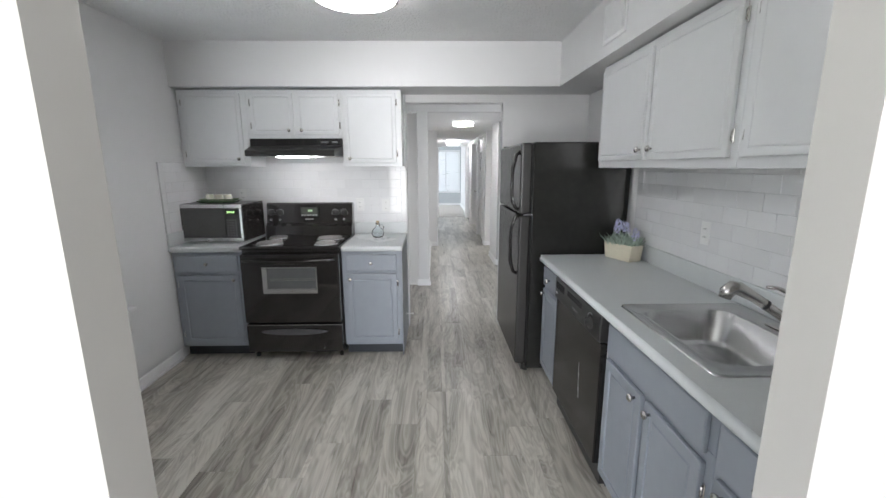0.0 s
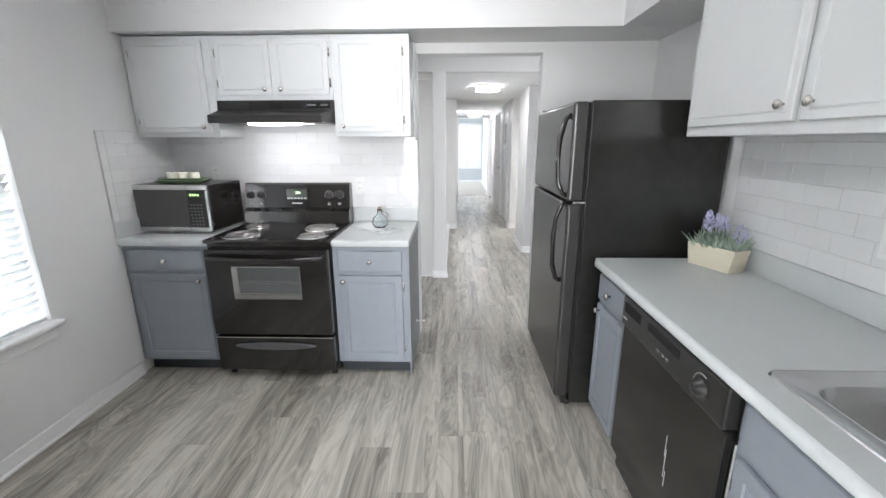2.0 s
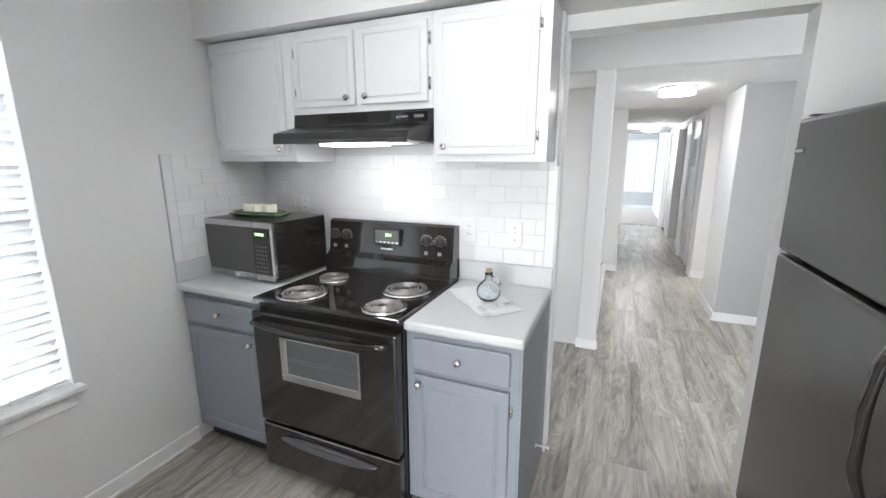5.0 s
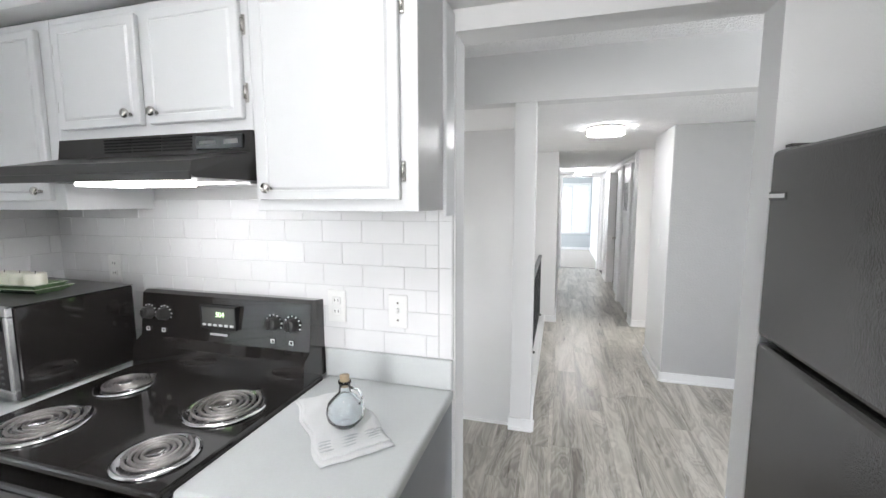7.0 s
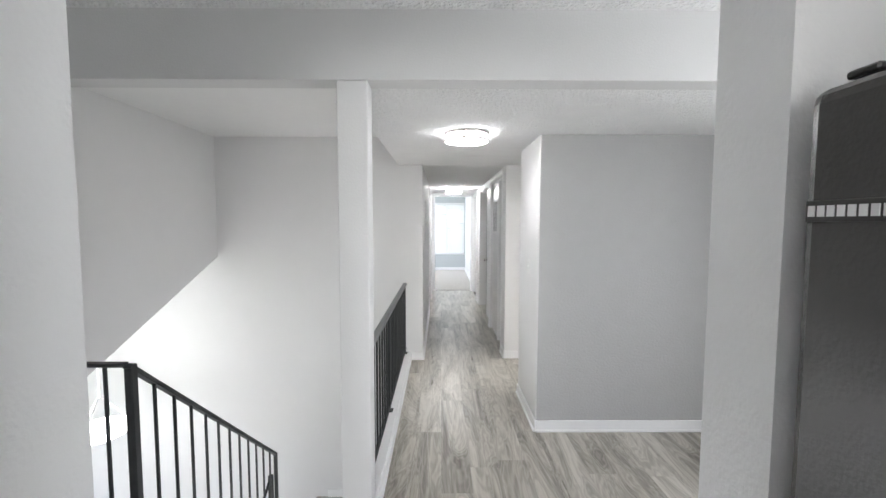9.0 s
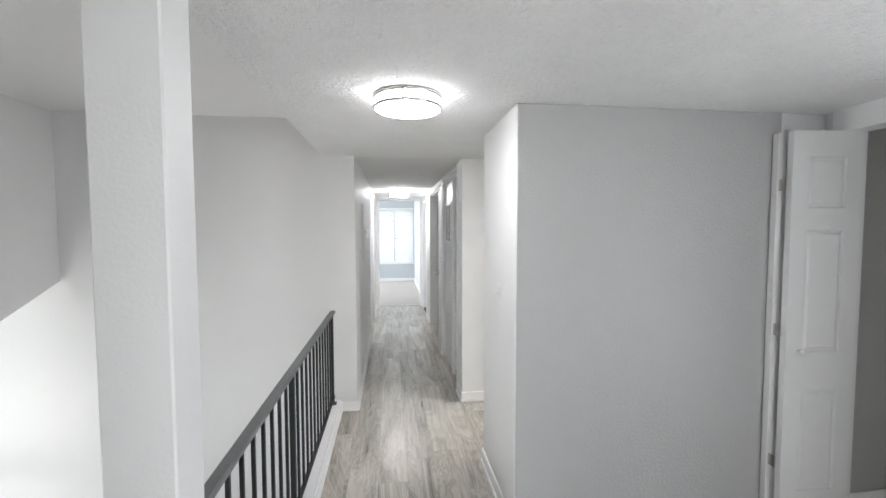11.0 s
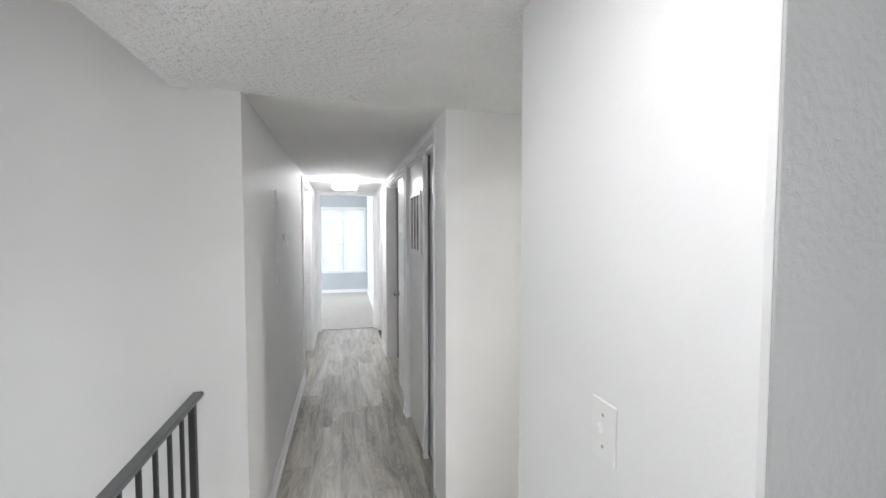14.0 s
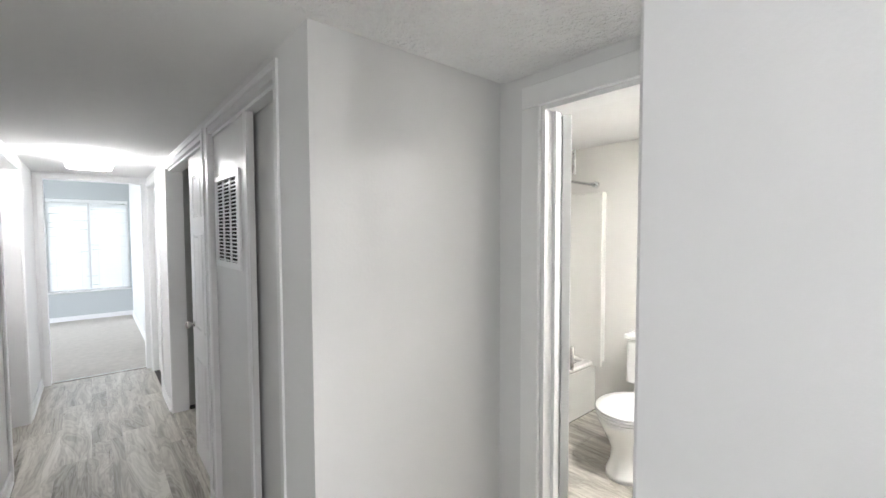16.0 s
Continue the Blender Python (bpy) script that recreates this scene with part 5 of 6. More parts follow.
def flush_lamp(p, r, label, lit=M_LAMP):
    """A round flush ceiling lamp: pan, lit diffuser, metal bands and finials."""
    x, y, z = p
    th = thing("ceiling_lamp", p, label, "ceiling lamp")
    m = Matrix.Translation(p) @ Matrix.Diagonal((1, 1, 0.8, 1))
    part("pan", lathe(bmesh.new(), [(r * 0.96, -0.022), (r, -0.018), (r, 0.0)], m, 48), M_NICKEL, th, "nickel upper band")
    part("diffuser", lathe(bmesh.new(), [(0.0, -0.088), (r * 0.5, -0.085), (r * 0.9, -0.079), (r * 0.95, -0.0785)], m, 48), lit, th, "lit white diffuser")
    part("side_glass", lathe(bmesh.new(), [(r * 0.95, -0.078), (r * 0.955, -0.070), (r * 0.955, -0.022)], m, 48), M_LAMPSIDE, th, "lit side glass")
    bm = bmesh.new()
    lathe(bm, [(r * 0.965, -0.078), (r * 1.0, -0.078), (r * 1.0, -0.062), (r * 0.965, -0.062)], m, 48)
    part("band", bm, M_NICKEL, th, "nickel lower band")
    for a in (20, 140, 260):
        cx, cy = x + r * 1.0 * math.cos(radians(a)), y + r * 1.0 * math.sin(radians(a))
        part("finial", tube(bmesh.new(), [(cx, cy, z - 0.066), (cx, cy, z - 0.008)], 0.005, 8), M_NICKEL, th)


flush_lamp((-0.352, 2.945, CK), 0.23, "round lit flush ceiling lamp in the kitchen", M_LAMPK)
flush_lamp((0.485, 6.775, CH), 0.155, "round lit flush ceiling lamp with nickel bands")
sl = thing("ceiling_lamp", (0.545, 11.6, CH), "square lit flush lamp at the end of the hall", "ceiling lamp")
part("diffuser", box(0.40, 0.69, 11.45, 11.75, CH - 0.095, CH - 0.035, bev=0.02, seg=2), M_LAMPE, sl)
part("canopy", box(0.47, 0.62, 11.53, 11.67, CH - 0.034, CH, bev=0.004), M_NICKEL, sl)

# air vent in the soffit
av = thing("air_vent", (1.048, 2.92, 2.28), "white louvred air vent in the soffit", "air vent")
part("backing", box(1.045, 1.0495, 2.80, 3.04, 2.21, 2.38), M_DARK, av)
part("frame", boxes([(1.038, 1.0485, 2.78, 3.06, 2.19, 2.215), (1.038, 1.0485, 2.78, 3.06, 2.375, 2.40), (1.038, 1.0485, 2.78, 2.805, 2.215, 2.375),
                     (1.038, 1.0485, 3.035, 3.06, 2.215, 2.375)], bev=0.002), M_TRIM, av)
for k in range(12):
    part("slat", box(1.040, 1.047, 2.808 + 0.019 * k, 2.816 + 0.019 * k, 2.215, 2.375), M_TRIM, av)


# ---- landing, stairs and hall ----
def stair_rail():
    """Black iron stair railing: guard along the landing, newel, sloping run."""
    th = thing("stair_railing", (-1.14, 5.755, 0), "black iron railing down the stairs", "railing")
    x, y0, z0 = -1.145, 5.755, 0.88
    y1, z1 = 7.85, -0.776
    part("newel", box(x - 0.02, x + 0.02, y0 - 0.02, y0 + 0.02, -0.02, z0, bev=0.004), M_RAIL, th)

    def bar(a, b, h, w):
        a, b = Vector(a), Vector(b)
        d = (b - a).normalized()
        s = d.cross(Vector((0, 0, 1))).normalized() * w
        u = s.cross(d).normalized() * h
        bm = bmesh.new()
        vs = [bm.verts.new(p + i * s + j * u) for p in (a, b) for i, j in ((-1, -1), (1, -1), (1, 1), (-1, 1))]
        for q in ((3, 2, 1, 0), (4, 5, 6, 7), (0, 1, 5, 4), (1, 2, 6, 5), (2, 3, 7, 6), (3, 0, 4, 7)):
            bm.faces.new([vs[i] for i in q])
        bmesh.ops.bevel(bm, geom=bm.edges[:], offset=0.003, segments=1, affect="EDGES")
        return bm
    part("handrail", bar((x, y0 - 0.02, z0), (x - 0.2, y1, z1), 0.011, 0.02), M_RAIL, th)
    part("bottom_rail", bar((x, y0, z0 - 0.78), (x - 0.2, y1, z1 - 0.78), 0.007, 0.012), M_RAIL, th)
    n = 12
    for k in range(1, n):
        f = k / n
        px, py, pz = x - 0.2 * f, y0 + (y1 - y0) * f, z0 + (z1 - z0) * f
        part("baluster", box(px - 0.0065, px + 0.0065, py - 0.0065, py + 0.0065, pz - 0.78, pz), M_RAIL, th)
    part("newel", box(x - 0.215, x - 0.185, y1 - 0.015, y1 + 0.015, -1.6, z1 + 0.01, bev=0.003), M_RAIL, th)
    g = thing("guard_railing", (-1.6, 5.755, 0), "black iron guard railing along the landing", "railing")
    part("handrail", bar((x - 0.021, y0, z0 - 0.002), (-2.128, y0, z0 - 0.002), 0.009, 0.02), M_RAIL, g)
    part("bottom_rail", bar((x - 0.021, y0, 0.08), (-2.128, y0, 0.08), 0.007, 0.012), M_RAIL, g)
    for k in range(8):
        bxx = x - 0.12 - 0.12 * k
        part("baluster", box(bxx - 0.0065, bxx + 0.0065, y0 - 0.0065, y0 + 0.0065, 0.08, z0 - 0.008), M_RAIL, g)
    h = thing("hall_railing", (-0.09, 7.1, 0.10), "dark iron railing along the hall", "railing")
    X = -0.088
    part("handrail", box(X - 0.022, X + 0.022, 5.822, 8.395, 0.848, 0.870, bev=0.005), M_RAILG, h, "grey painted handrail")
    part("bottom_rail", box(X - 0.012, X + 0.012, 5.822, 8.395, 0.128, 0.142, bev=0.003), M_RAIL, h)
    for k in range(22):
        yy = 5.90 + 0.115 * k
        fat = k in (9, 21)
        w = 0.0125 if fat else 0.0065
        part("baluster", box(X - w, X + w, yy - w, yy + w, 0.101 if fat else 0.142, 0.848), M_RAIL, h)
        if fat:
            part("foot_plate", box(X - 0.03, X + 0.03, yy - 0.03, yy + 0.03, 0.1005, 0.107, bev=0.002), M_RAIL, h)


stair_rail()

# lower handrail along the second flight
lr = thing("lower_railing", (-1.36, 7.2, -2.7), "black iron railing of the lower flight", "railing")
part("handrail", tube(bmesh.new(), [(-1.42, 7.9, -1.05), (-1.42, 6.2, -2.15)], 0.014, 8), M_RAIL, lr)
part("newel", box(-1.44, -1.40, 6.18, 6.22, -2.7, -2.13), M_RAIL, lr)
part("newel", box(-1.44, -1.40, 7.88, 7.92, -2.7, -1.03), M_RAIL, lr)

# hanging lamp over the lower floor
pd = thing("pendant_lamp", (-2.73, 7.45, -0.350), "white glass bowl pendant lamp hanging in the stairwell", "pendant lamp")
part("bowl", lathe(bmesh.new(), [(0.02, -0.400), (0.12, -0.390), (0.20, -0.350), (0.235, -0.300), (0.225, -0.300), (0.19, -0.340), (0.11, -0.375), (0.0, -0.385)],
                   Matrix.Translation((-2.73, 7.45, 0)), 36), M_BULB, pd, "lit white glass bowl")
for a in (0, 120, 240):
    c, s = math.cos(radians(a + 40)), math.sin(radians(a + 40))
    part("arm", tube(bmesh.new(), [(-2.73 + 0.22 * c, 7.45 + 0.22 * s, -0.300), (-2.73 + 0.12 * c, 7.45 + 0.12 * s, -0.150), (-2.73 + 0.02 * c, 7.45 + 0.02 * s, -0.020)], 0.006, 8), M_TRIM, pd)
part("stem", tube(bmesh.new(), [(-2.73, 7.45, -0.020), (-2.73, 7.45, CK)], 0.006, 8), M_TRIM, pd)


def six_panel(w, h, cols=2, t=0.034):
    """A moulded door leaf standing on z=0, from x=0 to w, front at y=0, its panels sunk and raised in one skin."""
    bm = bmesh.new()
    st = 0.105 if cols == 2 else 0.085
    pw = (w - 3 * st * 0.92) / 2
    xs = [0, st, st + pw, w - st - pw, w - st, w] if cols == 2 else [0, st, w - st, w]
    zs = [0, 0.16, 0.70, 0.90, 1.53, 1.64, h - 0.13, h]
    g = [[bm.verts.new((x, 0, z)) for z in zs] for x in xs]
    cells = []
    for i in range(len(xs) - 1):
        for k in range(len(zs) - 1):
            f = bm.faces.new((g[i][k], g[i + 1][k], g[i + 1][k + 1], g[i][k + 1]))
            if i % 2 and k % 2:
                cells.append(f)
    keep = list(cells)
    ex = bmesh.ops.extrude_face_region(bm, geom=bm.faces[:], use_keep_orig=True)
    bmesh.ops.translate(bm, verts=[v for v in ex["geom"] if isinstance(v, bmesh.types.BMVert)], vec=(0, t, 0))
    bmesh.ops.recalc_face_normals(bm, faces=bm.faces[:])
    for f in keep:
        bmesh.ops.inset_individual(bm, faces=[f], thickness=0.010, depth=-0.006)
        bmesh.ops.inset_individual(bm, faces=[f], thickness=0.010, depth=0.0)
        bmesh.ops.inset_individual(bm, faces=[f], thickness=0.016, depth=0.005)
    return bm


def placed(bm, m):
    bm.transform(m)
    return bm


# folded closet door standing open
bf = thing("bifold_door", (2.60, 6.70, 0), "white panelled bifold closet door folded open", "door")
part("leaf", placed(six_panel(0.375, 2.03, 1), pose(2.412, 6.715, 0.02, 0, 0, -4)), M_DOOR, bf)
part("leaf", placed(six_panel(0.375, 2.03, 1), pose(2.385, 6.772, 0.02, 0, 0, -2.0)), M_DOOR, bf)
part("knob", lathe(bmesh.new(), [(0.006, 0), (0.006, 0.012), (0.016, 0.018), (0.017, 0.026), (0.010, 0.033), (0, 0.034)], rot_to((2.477, 6.708, 0.93), (0, -1, 0)), 16), M_DOOR, bf, "white round knob")
for hz in (0.3, 1.0, 1.75):
    part("hinge", box(2.394, 2.402, 6.735, 6.775, hz, hz + 0.06, bev=0.001), M_NICKEL, bf)

# wire shelf in the closet
ws = thing("wire_shelf", (3.3, 6.3, 1.68), "white wire closet shelf", "shelf")
for k in range(9):
    xx = 3.30 + 0.045 * k
    part("wire", tube(bmesh.new(), [(xx, 5.13, 1.70), (xx, 6.785, 1.70)], 0.0032, 6), M_PLATE, ws)
part("front_rod", tube(bmesh.new(), [(3.29, 5.13, 1.665), (3.29, 6.785, 1.665)], 0.005, 6), M_PLATE, ws)
part("bracket", boxes([(3.27, 3.67, 6.772, 6.788, 1.655, 1.712)], bev=0.003), M_PLATE, ws)

# hall closets: two sliding panels with a return-air grille, and a six-panel door
s1 = thing("sliding_door", (1.075, 9.48, 0), "flat white sliding closet door with an air grille", "door")
part("panel", box(1.055, 1.080, 9.16, 9.797, 0.012, 2.069, bev=0.002), M_DOOR, s1)
part("edge_stile", box(1.046, 1.0545, 9.16, 9.20, 0.012, 2.069, bev=0.002), M_TRIM, s1)
gr = part("grille", boxes([(1.044, 1.0545, 9.28, 9.75, 1.385, 1.415), (1.044, 1.0545, 9.28, 9.75, 1.815, 1.845), (1.044, 1.0545, 9.28, 9.325, 1.415, 1.815),
                           (1.044, 1.0545, 9.705, 9.75, 1.415, 1.815), (1.046, 1.0545, 9.445, 9.457, 1.415, 1.815), (1.046, 1.0545, 9.575, 9.587, 1.415, 1.815)], bev=0.002), M_TRIM, s1, "white air return grille")
part("backing", box(1.0535, 1.0548, 9.325, 9.705, 1.415, 1.815), M_DARK, gr)
for k in range(22):
    part("louvre", box(1.047, 1.0532, 9.326, 9.704, 1.4195 + 0.0178 * k, 1.4245 + 0.0178 * k), M_TRIM, gr)
s2 = thing("sliding_door", (1.11, 9.1, 0), "flat white sliding closet door on the back track", "door")
part("panel", box(1.096, 1.121, 8.74, 9.38, 0.012, 2.069, bev=0.002), M_DOOR, s2)
part("edge_stile", box(1.088, 1.0955, 8.74, 8.775, 0.012, 2.069, bev=0.002), M_TRIM, s2)
s3 = thing("closet_door", (1.08, 10.27, 0), "white six-panel closet door standing ajar", "door")
part("leaf", placed(six_panel(0.64, 2.045, 2), pose(1.062, 10.595, 0.015, 0, 0, -90)), M_DOOR, s3)
part("knob", lathe(bmesh.new(), [(0.02, 0), (0.02, 0.004), (0.008, 0.008), (0.009, 0.022), (0.023, 0.034), (0.025, 0.046), (0.014, 0.056), (0, 0.057)],
                   rot_to((1.062, 10.535, 0.93), (-1, 0, 0)), 18), M_NICKEL, s3, "satin nickel door knob")
part("bottom_guide", box(1.04, 1.07, 9.955, 10.0, 0, 0.03, bev=0.003), M_PLATE, s3)
solo("door_guide", box(1.045, 1.085, 9.15, 9.20, 0.0, 0.011, bev=0.002), M_PLATE, "small white floor guide under a sliding door", "door guide")

d1 = thing("hall_door", (-0.02, 11.5, 0), "white panelled door standing closed off the hall", "door")
part("leaf", placed(six_panel(0.97, 2.04, 2), pose(-0.016, 11.975, 0.012, 0, 0, -90) @ Matrix.Diagonal((1, -1, 1, 1))), M_DOOR, d1)
d2 = thing("end_door", (1.09, 12.5, 0), "white panelled door at the end of the hall", "door")
part("leaf", placed(six_panel(0.77, 2.03, 2), pose(1.075, 12.875, 0.012, 0, 0, -90)), M_DOOR, d2)

# electrical panel and thermostat
ep = thing("electrical_panel", (0.108, 9.5, 1.25), "flush grey-white electrical panel cover", "electrical panel")
part("frame", box(0.1055, 0.113, 9.255, 9.53, 1.23, 1.82, bev=0.002), M_WALL, ep)
part("door", box(0.113, 0.1185, 9.285, 9.50, 1.30, 1.76, bev=0.002), M_WALL, ep)
part("latch", box(0.1185, 0.123, 9.478, 9.492, 1.50, 1.54, bev=0.001), M_NICKEL, ep)
tm = thing("thermostat", (0.11, 9.6, 1.44), "small white wall thermostat", "thermostat")
part("base", box(0.1055, 0.112, 9.548, 9.648, 1.438, 1.55, bev=0.002), M_PLATE, tm)
part("cover", box(0.112, 0.137, 9.555, 9.641, 1.444, 1.544, bev=0.005), M_PLATE, tm)
part("screen", box(0.1368, 0.1378, 9.575, 9.622, 1.50, 1.53), M_SCREEN, tm)

# bathroom
# Unseen lamp, added to light the bathroom and the wall outside its door.
flush_lamp((2.72, 7.84, 2.28), 0.15, "round flush lamp added out of view in the bathroom", M_LAMPB)
bd = thing("bathroom_door", (1.98, 8.2, 0), "white bathroom door standing open", "door")
part("leaf", placed(box(0.0, 0.68, -0.017, 0.017, 0.012, 2.01, bev=0.002), pose(1.965, 8.215, 0, 0, 0, 36)), M_DOOR, bd)
for hz in (0.25, 1.02, 1.78):
    part("hinge", boxes([(1.945, 1.962, 8.178, 8.184, hz, hz + 0.085)], bev=0.001), M_NICKEL, bd)
    part("pin", tube(bmesh.new(), [(1.955, 8.176, hz - 0.004), (1.955, 8.176, hz + 0.09)], 0.006, 8), M_NICKEL, bd)
tb = thing("bathtub", (3.0, 9.5, 0), "white acrylic bathtub with a tall surround", "bathtub")
part("apron", box(2.3, 3.848, 9.13, 9.17, 0.0, 0.40, bev=0.01, seg=2), M_ACRYL, tb)
part("rim", boxes([(2.3, 3.848, 9.12, 9.20, 0.40, 0.44), (2.3, 3.848, 9.80, 9.876, 0.40, 0.44), (2.3, 2.4, 9.20, 9.80, 0.40, 0.44), (3.75, 3.848, 9.20, 9.80, 0.40, 0.44)], bev=0.012), M_ACRYL, tb)
part("basin", boxes([(2.4, 3.75, 9.20, 9.80, 0.08, 0.10), (2.39, 2.41, 9.2, 9.8, 0.1, 0.41), (3.74, 3.76, 9.2, 9.8, 0.1, 0.41), (2.4, 3.75, 9.79, 9.81, 0.1, 0.41), (2.4, 3.75, 9.175, 9.195, 0.1, 0.41)]), M_ACRYL, tb)
part("end_panel", box(3.80, 3.846, 9.05, 9.875, 0.44, 1.88, bev=0.008), M_ACRYL, tb, "white moulded end panel")
part("back_panel", box(2.3, 3.80, 9.84, 9.875, 0.44, 1.88, bev=0.008), M_ACRYL, tb, "white moulded back panel")
bm = bmesh.new()
prism(bm, [(9.05, 0.41), (9.30, 0.41), (9.24, 0.47), (9.17, 0.58), (9.12, 0.72), (9.09, 0.80), (9.085, 1.88), (9.05, 1.88)], "x", 3.775, 3.80)
part("front_flange", bm, M_ACRYL, tb, "white curved flange")
sr = thing("shower_rod", (3.84, 9.15, 1.93), "chrome shower curtain rod", "shower rod")
part("rod", tube(bmesh.new(), [(1.975, 9.15, 1.95), (3.845, 9.15, 1.95)], 0.012, 10), M_CHROME, sr)
part("flange", lathe(bmesh.new(), [(0.03, 0), (0.03, 0.015), (0.014, 0.02)], rot_to((3.848, 9.15, 1.95), (-1, 0, 0)), 16), M_CHROME, sr)
tl = thing("toilet", (3.3, 8.42, 0), "white porcelain toilet with its lid down", "toilet")
TX, TY = 3.14, 8.50
el = Matrix.Translation((TX, TY, 0)) @ Matrix.Diagonal((1.28, 1, 1, 1))
part("pedestal", lathe(bmesh.new(), [(0.135, 0), (0.13, 0.03), (0.105, 0.10), (0.105, 0.18), (0.14, 0.27), (0.178, 0.35), (0.185, 0.385)], el, 32), M_PORC, tl)
part("rim", lathe(bmesh.new(), [(0.175, 0.3855), (0.19, 0.392), (0.19, 0.402), (0.175, 0.406)], el, 32), M_PORC, tl)
part("seat", lathe(bmesh.new(), [(0.18, 0.407), (0.193, 0.411), (0.193, 0.421), (0.18, 0.425)], el, 32), M_PLATE, tl)
part("lid", lathe(bmesh.new(), [(0.185, 0.4255), (0.195, 0.430), (0.19, 0.442), (0.12, 0.450), (0, 0.452)], el, 32), M_PLATE, tl)
part("tank", box(3.60, 3.83, 8.31, 8.75, 0.40, 0.74, bev=0.02, seg=2), M_PORC, tl)
part("tank_lid", box(3.585, 3.84, 8.295, 8.765, 0.7405, 0.78, bev=0.012, seg=2), M_PORC, tl)
part("tank_foot", box(3.30, 3.80, 8.41, 8.65, 0.10, 0.40, bev=0.02), M_PORC, tl)

# trees outside the bedroom window
random.seed(21)
for tx, ty, th_ in ((-2.5, 26.0, 7.0), (2.2, 24.5, 6.5), (0.2, 29.0, 8.0), (-9.5, 4.5, 7.0), (-10.0, 0.5, 6.0)):
    tr_ = thing("tree", (tx, ty, -2.85), "leafy green tree outside the window", "tree", "trees outside")
    bmt = tube(bmesh.new(), [(tx, ty, -2.85), (tx + 0.1, ty, -2.85 + th_ * 0.3), (tx - 0.05, ty + 0.1, -2.85 + th_ * 0.75)], [0.2, 0.15, 0.06], 8)
    for k in range(7):
        a = k * 2.4
        z = -2.85 + th_ * (0.35 + 0.06 * k)
        tube(bmt, [(tx, ty, z), (tx + 0.8 * math.cos(a), ty + 0.8 * math.sin(a), z + 0.5), (tx + 1.6 * math.cos(a), ty + 1.6 * math.sin(a), z + 1.1)], [0.07, 0.045, 0.02], 6)
    part("trunk", bmt, M_BARK, tr_)
    vs, fs = [], []
    for k in range(2600):
        u, v, w = random.gauss(0, 1), random.gauss(0, 1), random.gauss(0, 0.8)
        c = Vector((tx + 1.05 * u, ty + 1.05 * v, -2.85 + th_ * 0.66 + 1.25 * w))
        s = random.uniform(0.06, 0.14)
        b0 = len(vs)
        d1_, d2_ = (Vector((random.uniform(-1, 1), random.uniform(-1, 1), random.uniform(-1, 1))).normalized() * s for _ in range(2))
        vs += [tuple(c - d1_), tuple(c + d2_ * 0.5), tuple(c + d1_), tuple(c - d2_ * 0.5)]
        fs.append((b0, b0 + 1, b0 + 2, b0 + 3))
    me = bpy.data.meshes.new("crown")
    me.from_pydata(vs, [], fs)
    me.materials.append(M_FOLIAGE)
    cr = new("crown", me)
    cr.parent = tr_
    cr.location = (-tx, -ty, 2.85)
    tagged(cr, "many small green leaves", kind="stuff")


# ---- tiles and floor boards ----
def tile_mesh(w, h, depth, axis):
    g = 0.0013
    return mesh_of("tile", box(*((0, w - g, -depth, 0, 0, h - g) if axis == "y" else (-depth, 0, 0, w - g, 0, h - g)), bev=0.0012), M_TILE)


TW, TH = 0.154, 0.0768


def tile_field(parent, axis, face, u0, u1, z0, z1, start, edge=None):
    """Running-bond tiles on a wall face; axis y: the wall runs along x and faces -y; x: along y; d gives the side."""
    cache = {}
    row, z = 0, z0
    while z < z1 - 0.012:
        h = min(TH, z1 - z)
        u = u0 - (TW / 2 if (row + start) % 2 else 0)
        while u < u1 - 0.004:
            a, b = max(u, u0), min(u + TW, u1)
            if b - a > 0.012:
                key = (round(b - a, 4), round(h, 4))
                if key not in cache:
                    cache[key] = tile_mesh(key[0], key[1], 0.007, axis)
                t = new("tile", cache[key])
                t.parent = parent
                t.location = (a, face, z) if axis == "y" else (face, a, z)
                t.rotation_euler = (random.uniform(-0.004, 0.004), random.uniform(-0.002, 0.002), random.uniform(-0.004, 0.004))
            u += TW
        z += TH
        row += 1


bp1 = solo("backsplash_north", box(-1.984, -0.19, 4.2893, 4.2995, 1.0205, 1.556), M_GROUT, "white subway tile backsplash behind the stove", "backsplash", kind="structure")
tile_field(bp1, "y", 4.294, -1.976, -0.238, 1.021, 1.556, 0)
for k in range(4):
    key = tile_mesh(0.044, TW if k < 3 else 0.07, 0.007, "y")
    t = new("tile", key)
    t.parent, t.location = bp1, (-0.2365, 4.294, 1.021 + TW * k)
bp2 = solo("backsplash_west", box(-1.9845, -1.9728, 3.655, 4.2885, 1.0205, 1.556), M_GROUT, "white subway tile backsplash beside the microwave", "backsplash", kind="structure")
tile_field(bp2, "x", -1.9705, 3.705, 4.287, 1.021, 1.556, 1)
for k in range(4):
    t = new("tile", tile_mesh(0.046, TW if k < 3 else 0.07, 0.007, "x"))
    t.parent, t.location = bp2, (-1.9705, 3.657, 1.021 + TW * k)
bp3 = solo("backsplash_east", box(1.4185, 1.4295, 1.112, 3.27, 1.0205, 1.508), M_GROUT, "white subway tile backsplash above the counter", "backsplash", kind="structure")
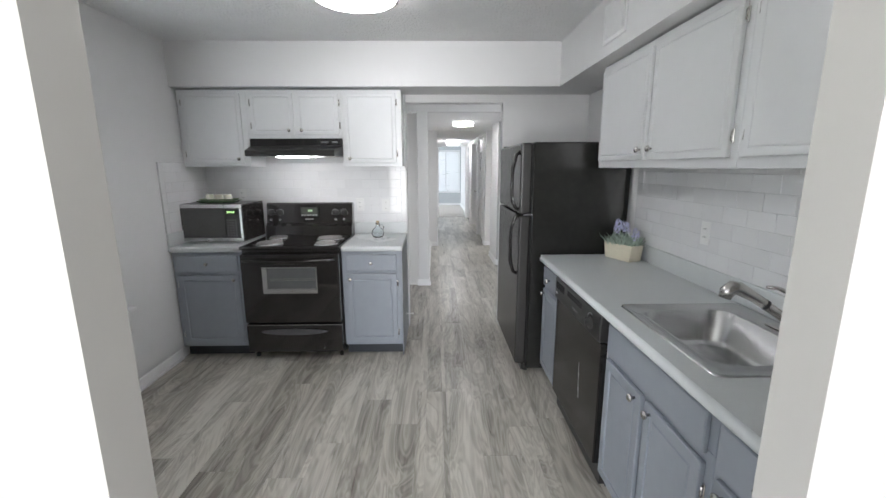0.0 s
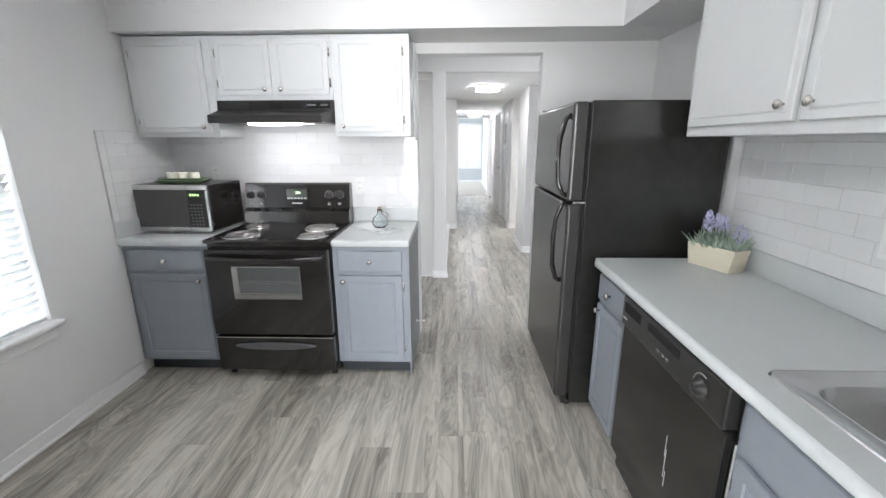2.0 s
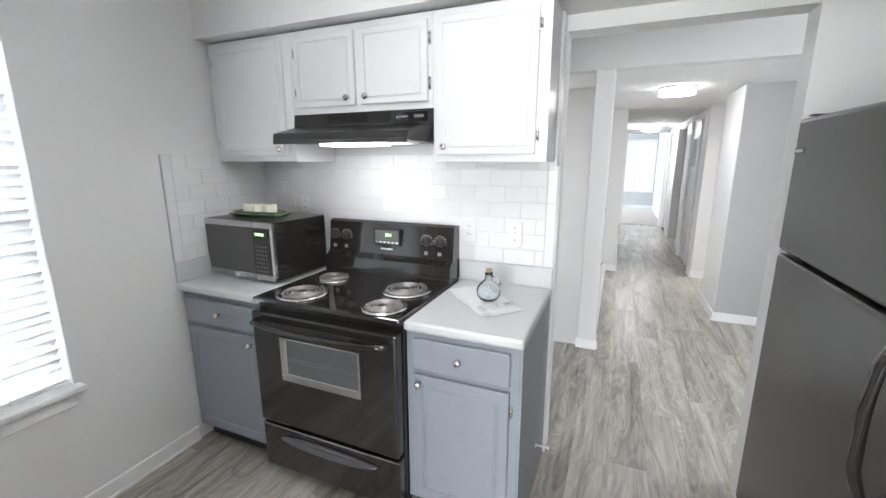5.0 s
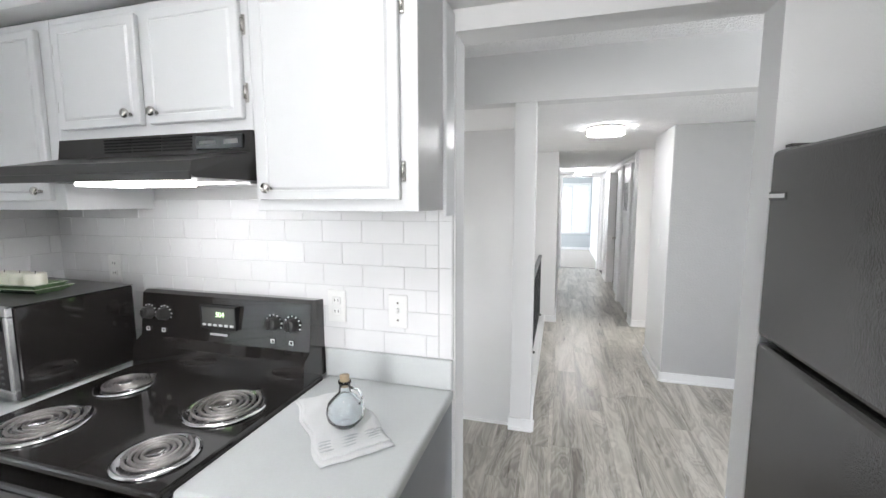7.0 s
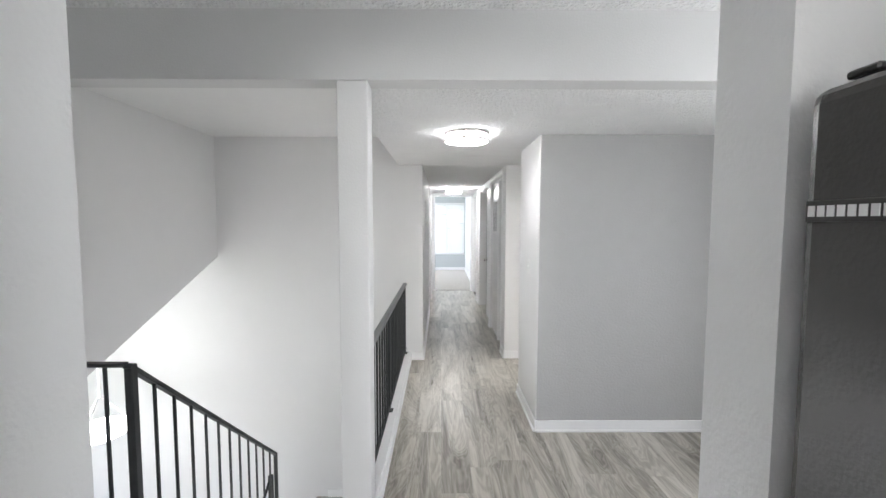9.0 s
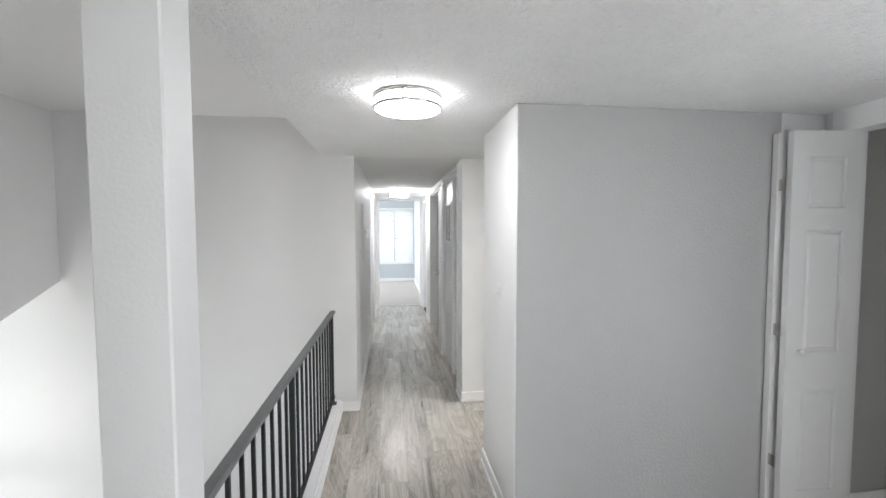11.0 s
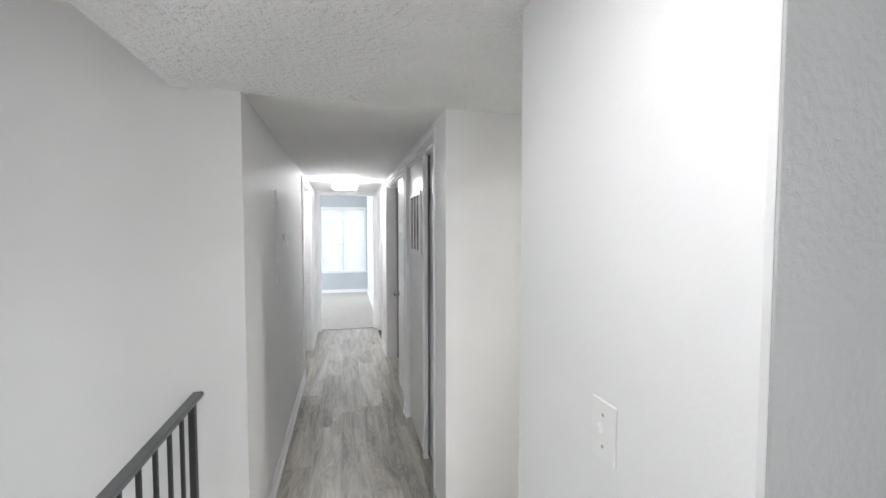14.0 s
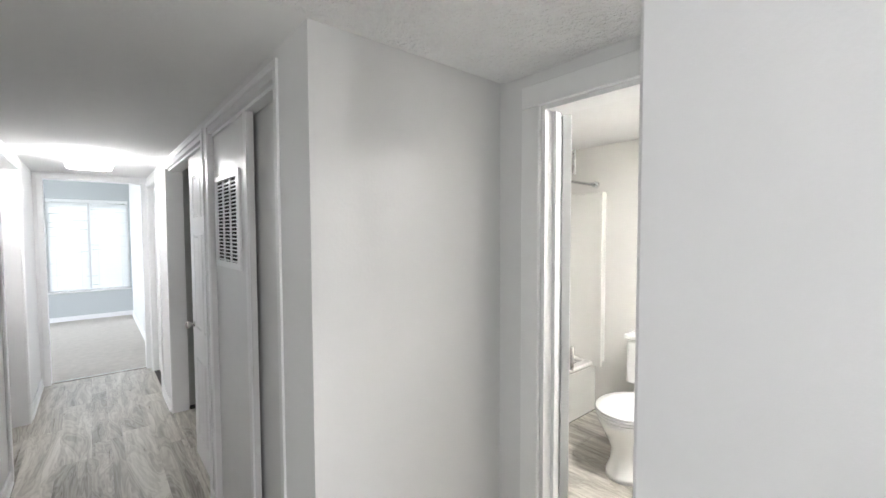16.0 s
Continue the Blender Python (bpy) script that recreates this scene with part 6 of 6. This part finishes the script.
tile_field(bp3, "x", 1.4232, 1.113, 3.265, 1.021, 1.506, 0)

FLOOR = struct("floor", boxes([(-2.6, 2.6, -2.6, 1.41, -0.12, -0.009), (-2.0, 1.43, 1.41, 4.30, -0.12, -0.009), (-2.13, 3.68, 4.30, 5.75, -0.2, -0.009),
                               (-0.04, 3.85, 5.75, 8.5, -0.2, -0.009), (-0.01, 3.85, 8.5, 13.08, -0.2, -0.009)]), M_SUB, "grey-brown wood laminate floor", "floor")
PW, PL = 0.182, 1.22
ZONES = [(-1.985, 1.43, 1.41, 4.30), (-0.625, 0.60, 0.3, 1.41), (-2.13, 2.70, 4.30, 5.74), (-0.03, 2.70, 5.74, 6.815), (2.70, 3.68, 5.12, 6.79),
         (-0.03, 1.008, 6.815, 7.505), (-0.03, 1.85, 7.505, 8.457), (0.105, 1.03, 8.457, 13.07), (1.03, 1.75, 8.735, 11.45), (1.85, 3.85, 7.51, 9.13), (0.0, 0.105, 11.0, 11.98)]
random.seed(5)
pm = {}
for i in range(int(6.6 / PW)):
    u0, u1 = -2.6 + PW * i, -2.6 + PW * (i + 1)
    shift = random.uniform(0, PL)
    cuts = sorted({u0, u1, *(e for z in ZONES for e in z[:2] if u0 + 0.004 < e < u1 - 0.004)})
    for a, b in zip(cuts, cuts[1:]):
        runs = []
        for c, d in sorted(z[2:] for z in ZONES if z[0] - 0.003 <= a and z[1] + 0.003 >= b):
            if runs and c <= runs[-1][1] + 0.002:
                runs[-1][1] = max(d, runs[-1][1])
            else:
                runs.append([c, d])
        for y0, y1 in runs:
            j = math.floor((y0 - shift) / PL)
            while shift + PL * j < y1:
                c, d = max(y0, shift + PL * j), min(y1, shift + PL * (j + 1))
                j += 1
                if d - c < 0.004:
                    continue
                key = (round(b - a, 4), round(d - c, 4))
                if key not in pm:
                    g = 0.0002
                    pm[key] = mesh_of("plank", box(g, key[0] - g, g, key[1] - g, -0.009, 0.0, bev=0.0005), M_PLANK)
                p = new("plank", pm[key])
                p.parent = FLOOR
                p.location = (a, c, 0)
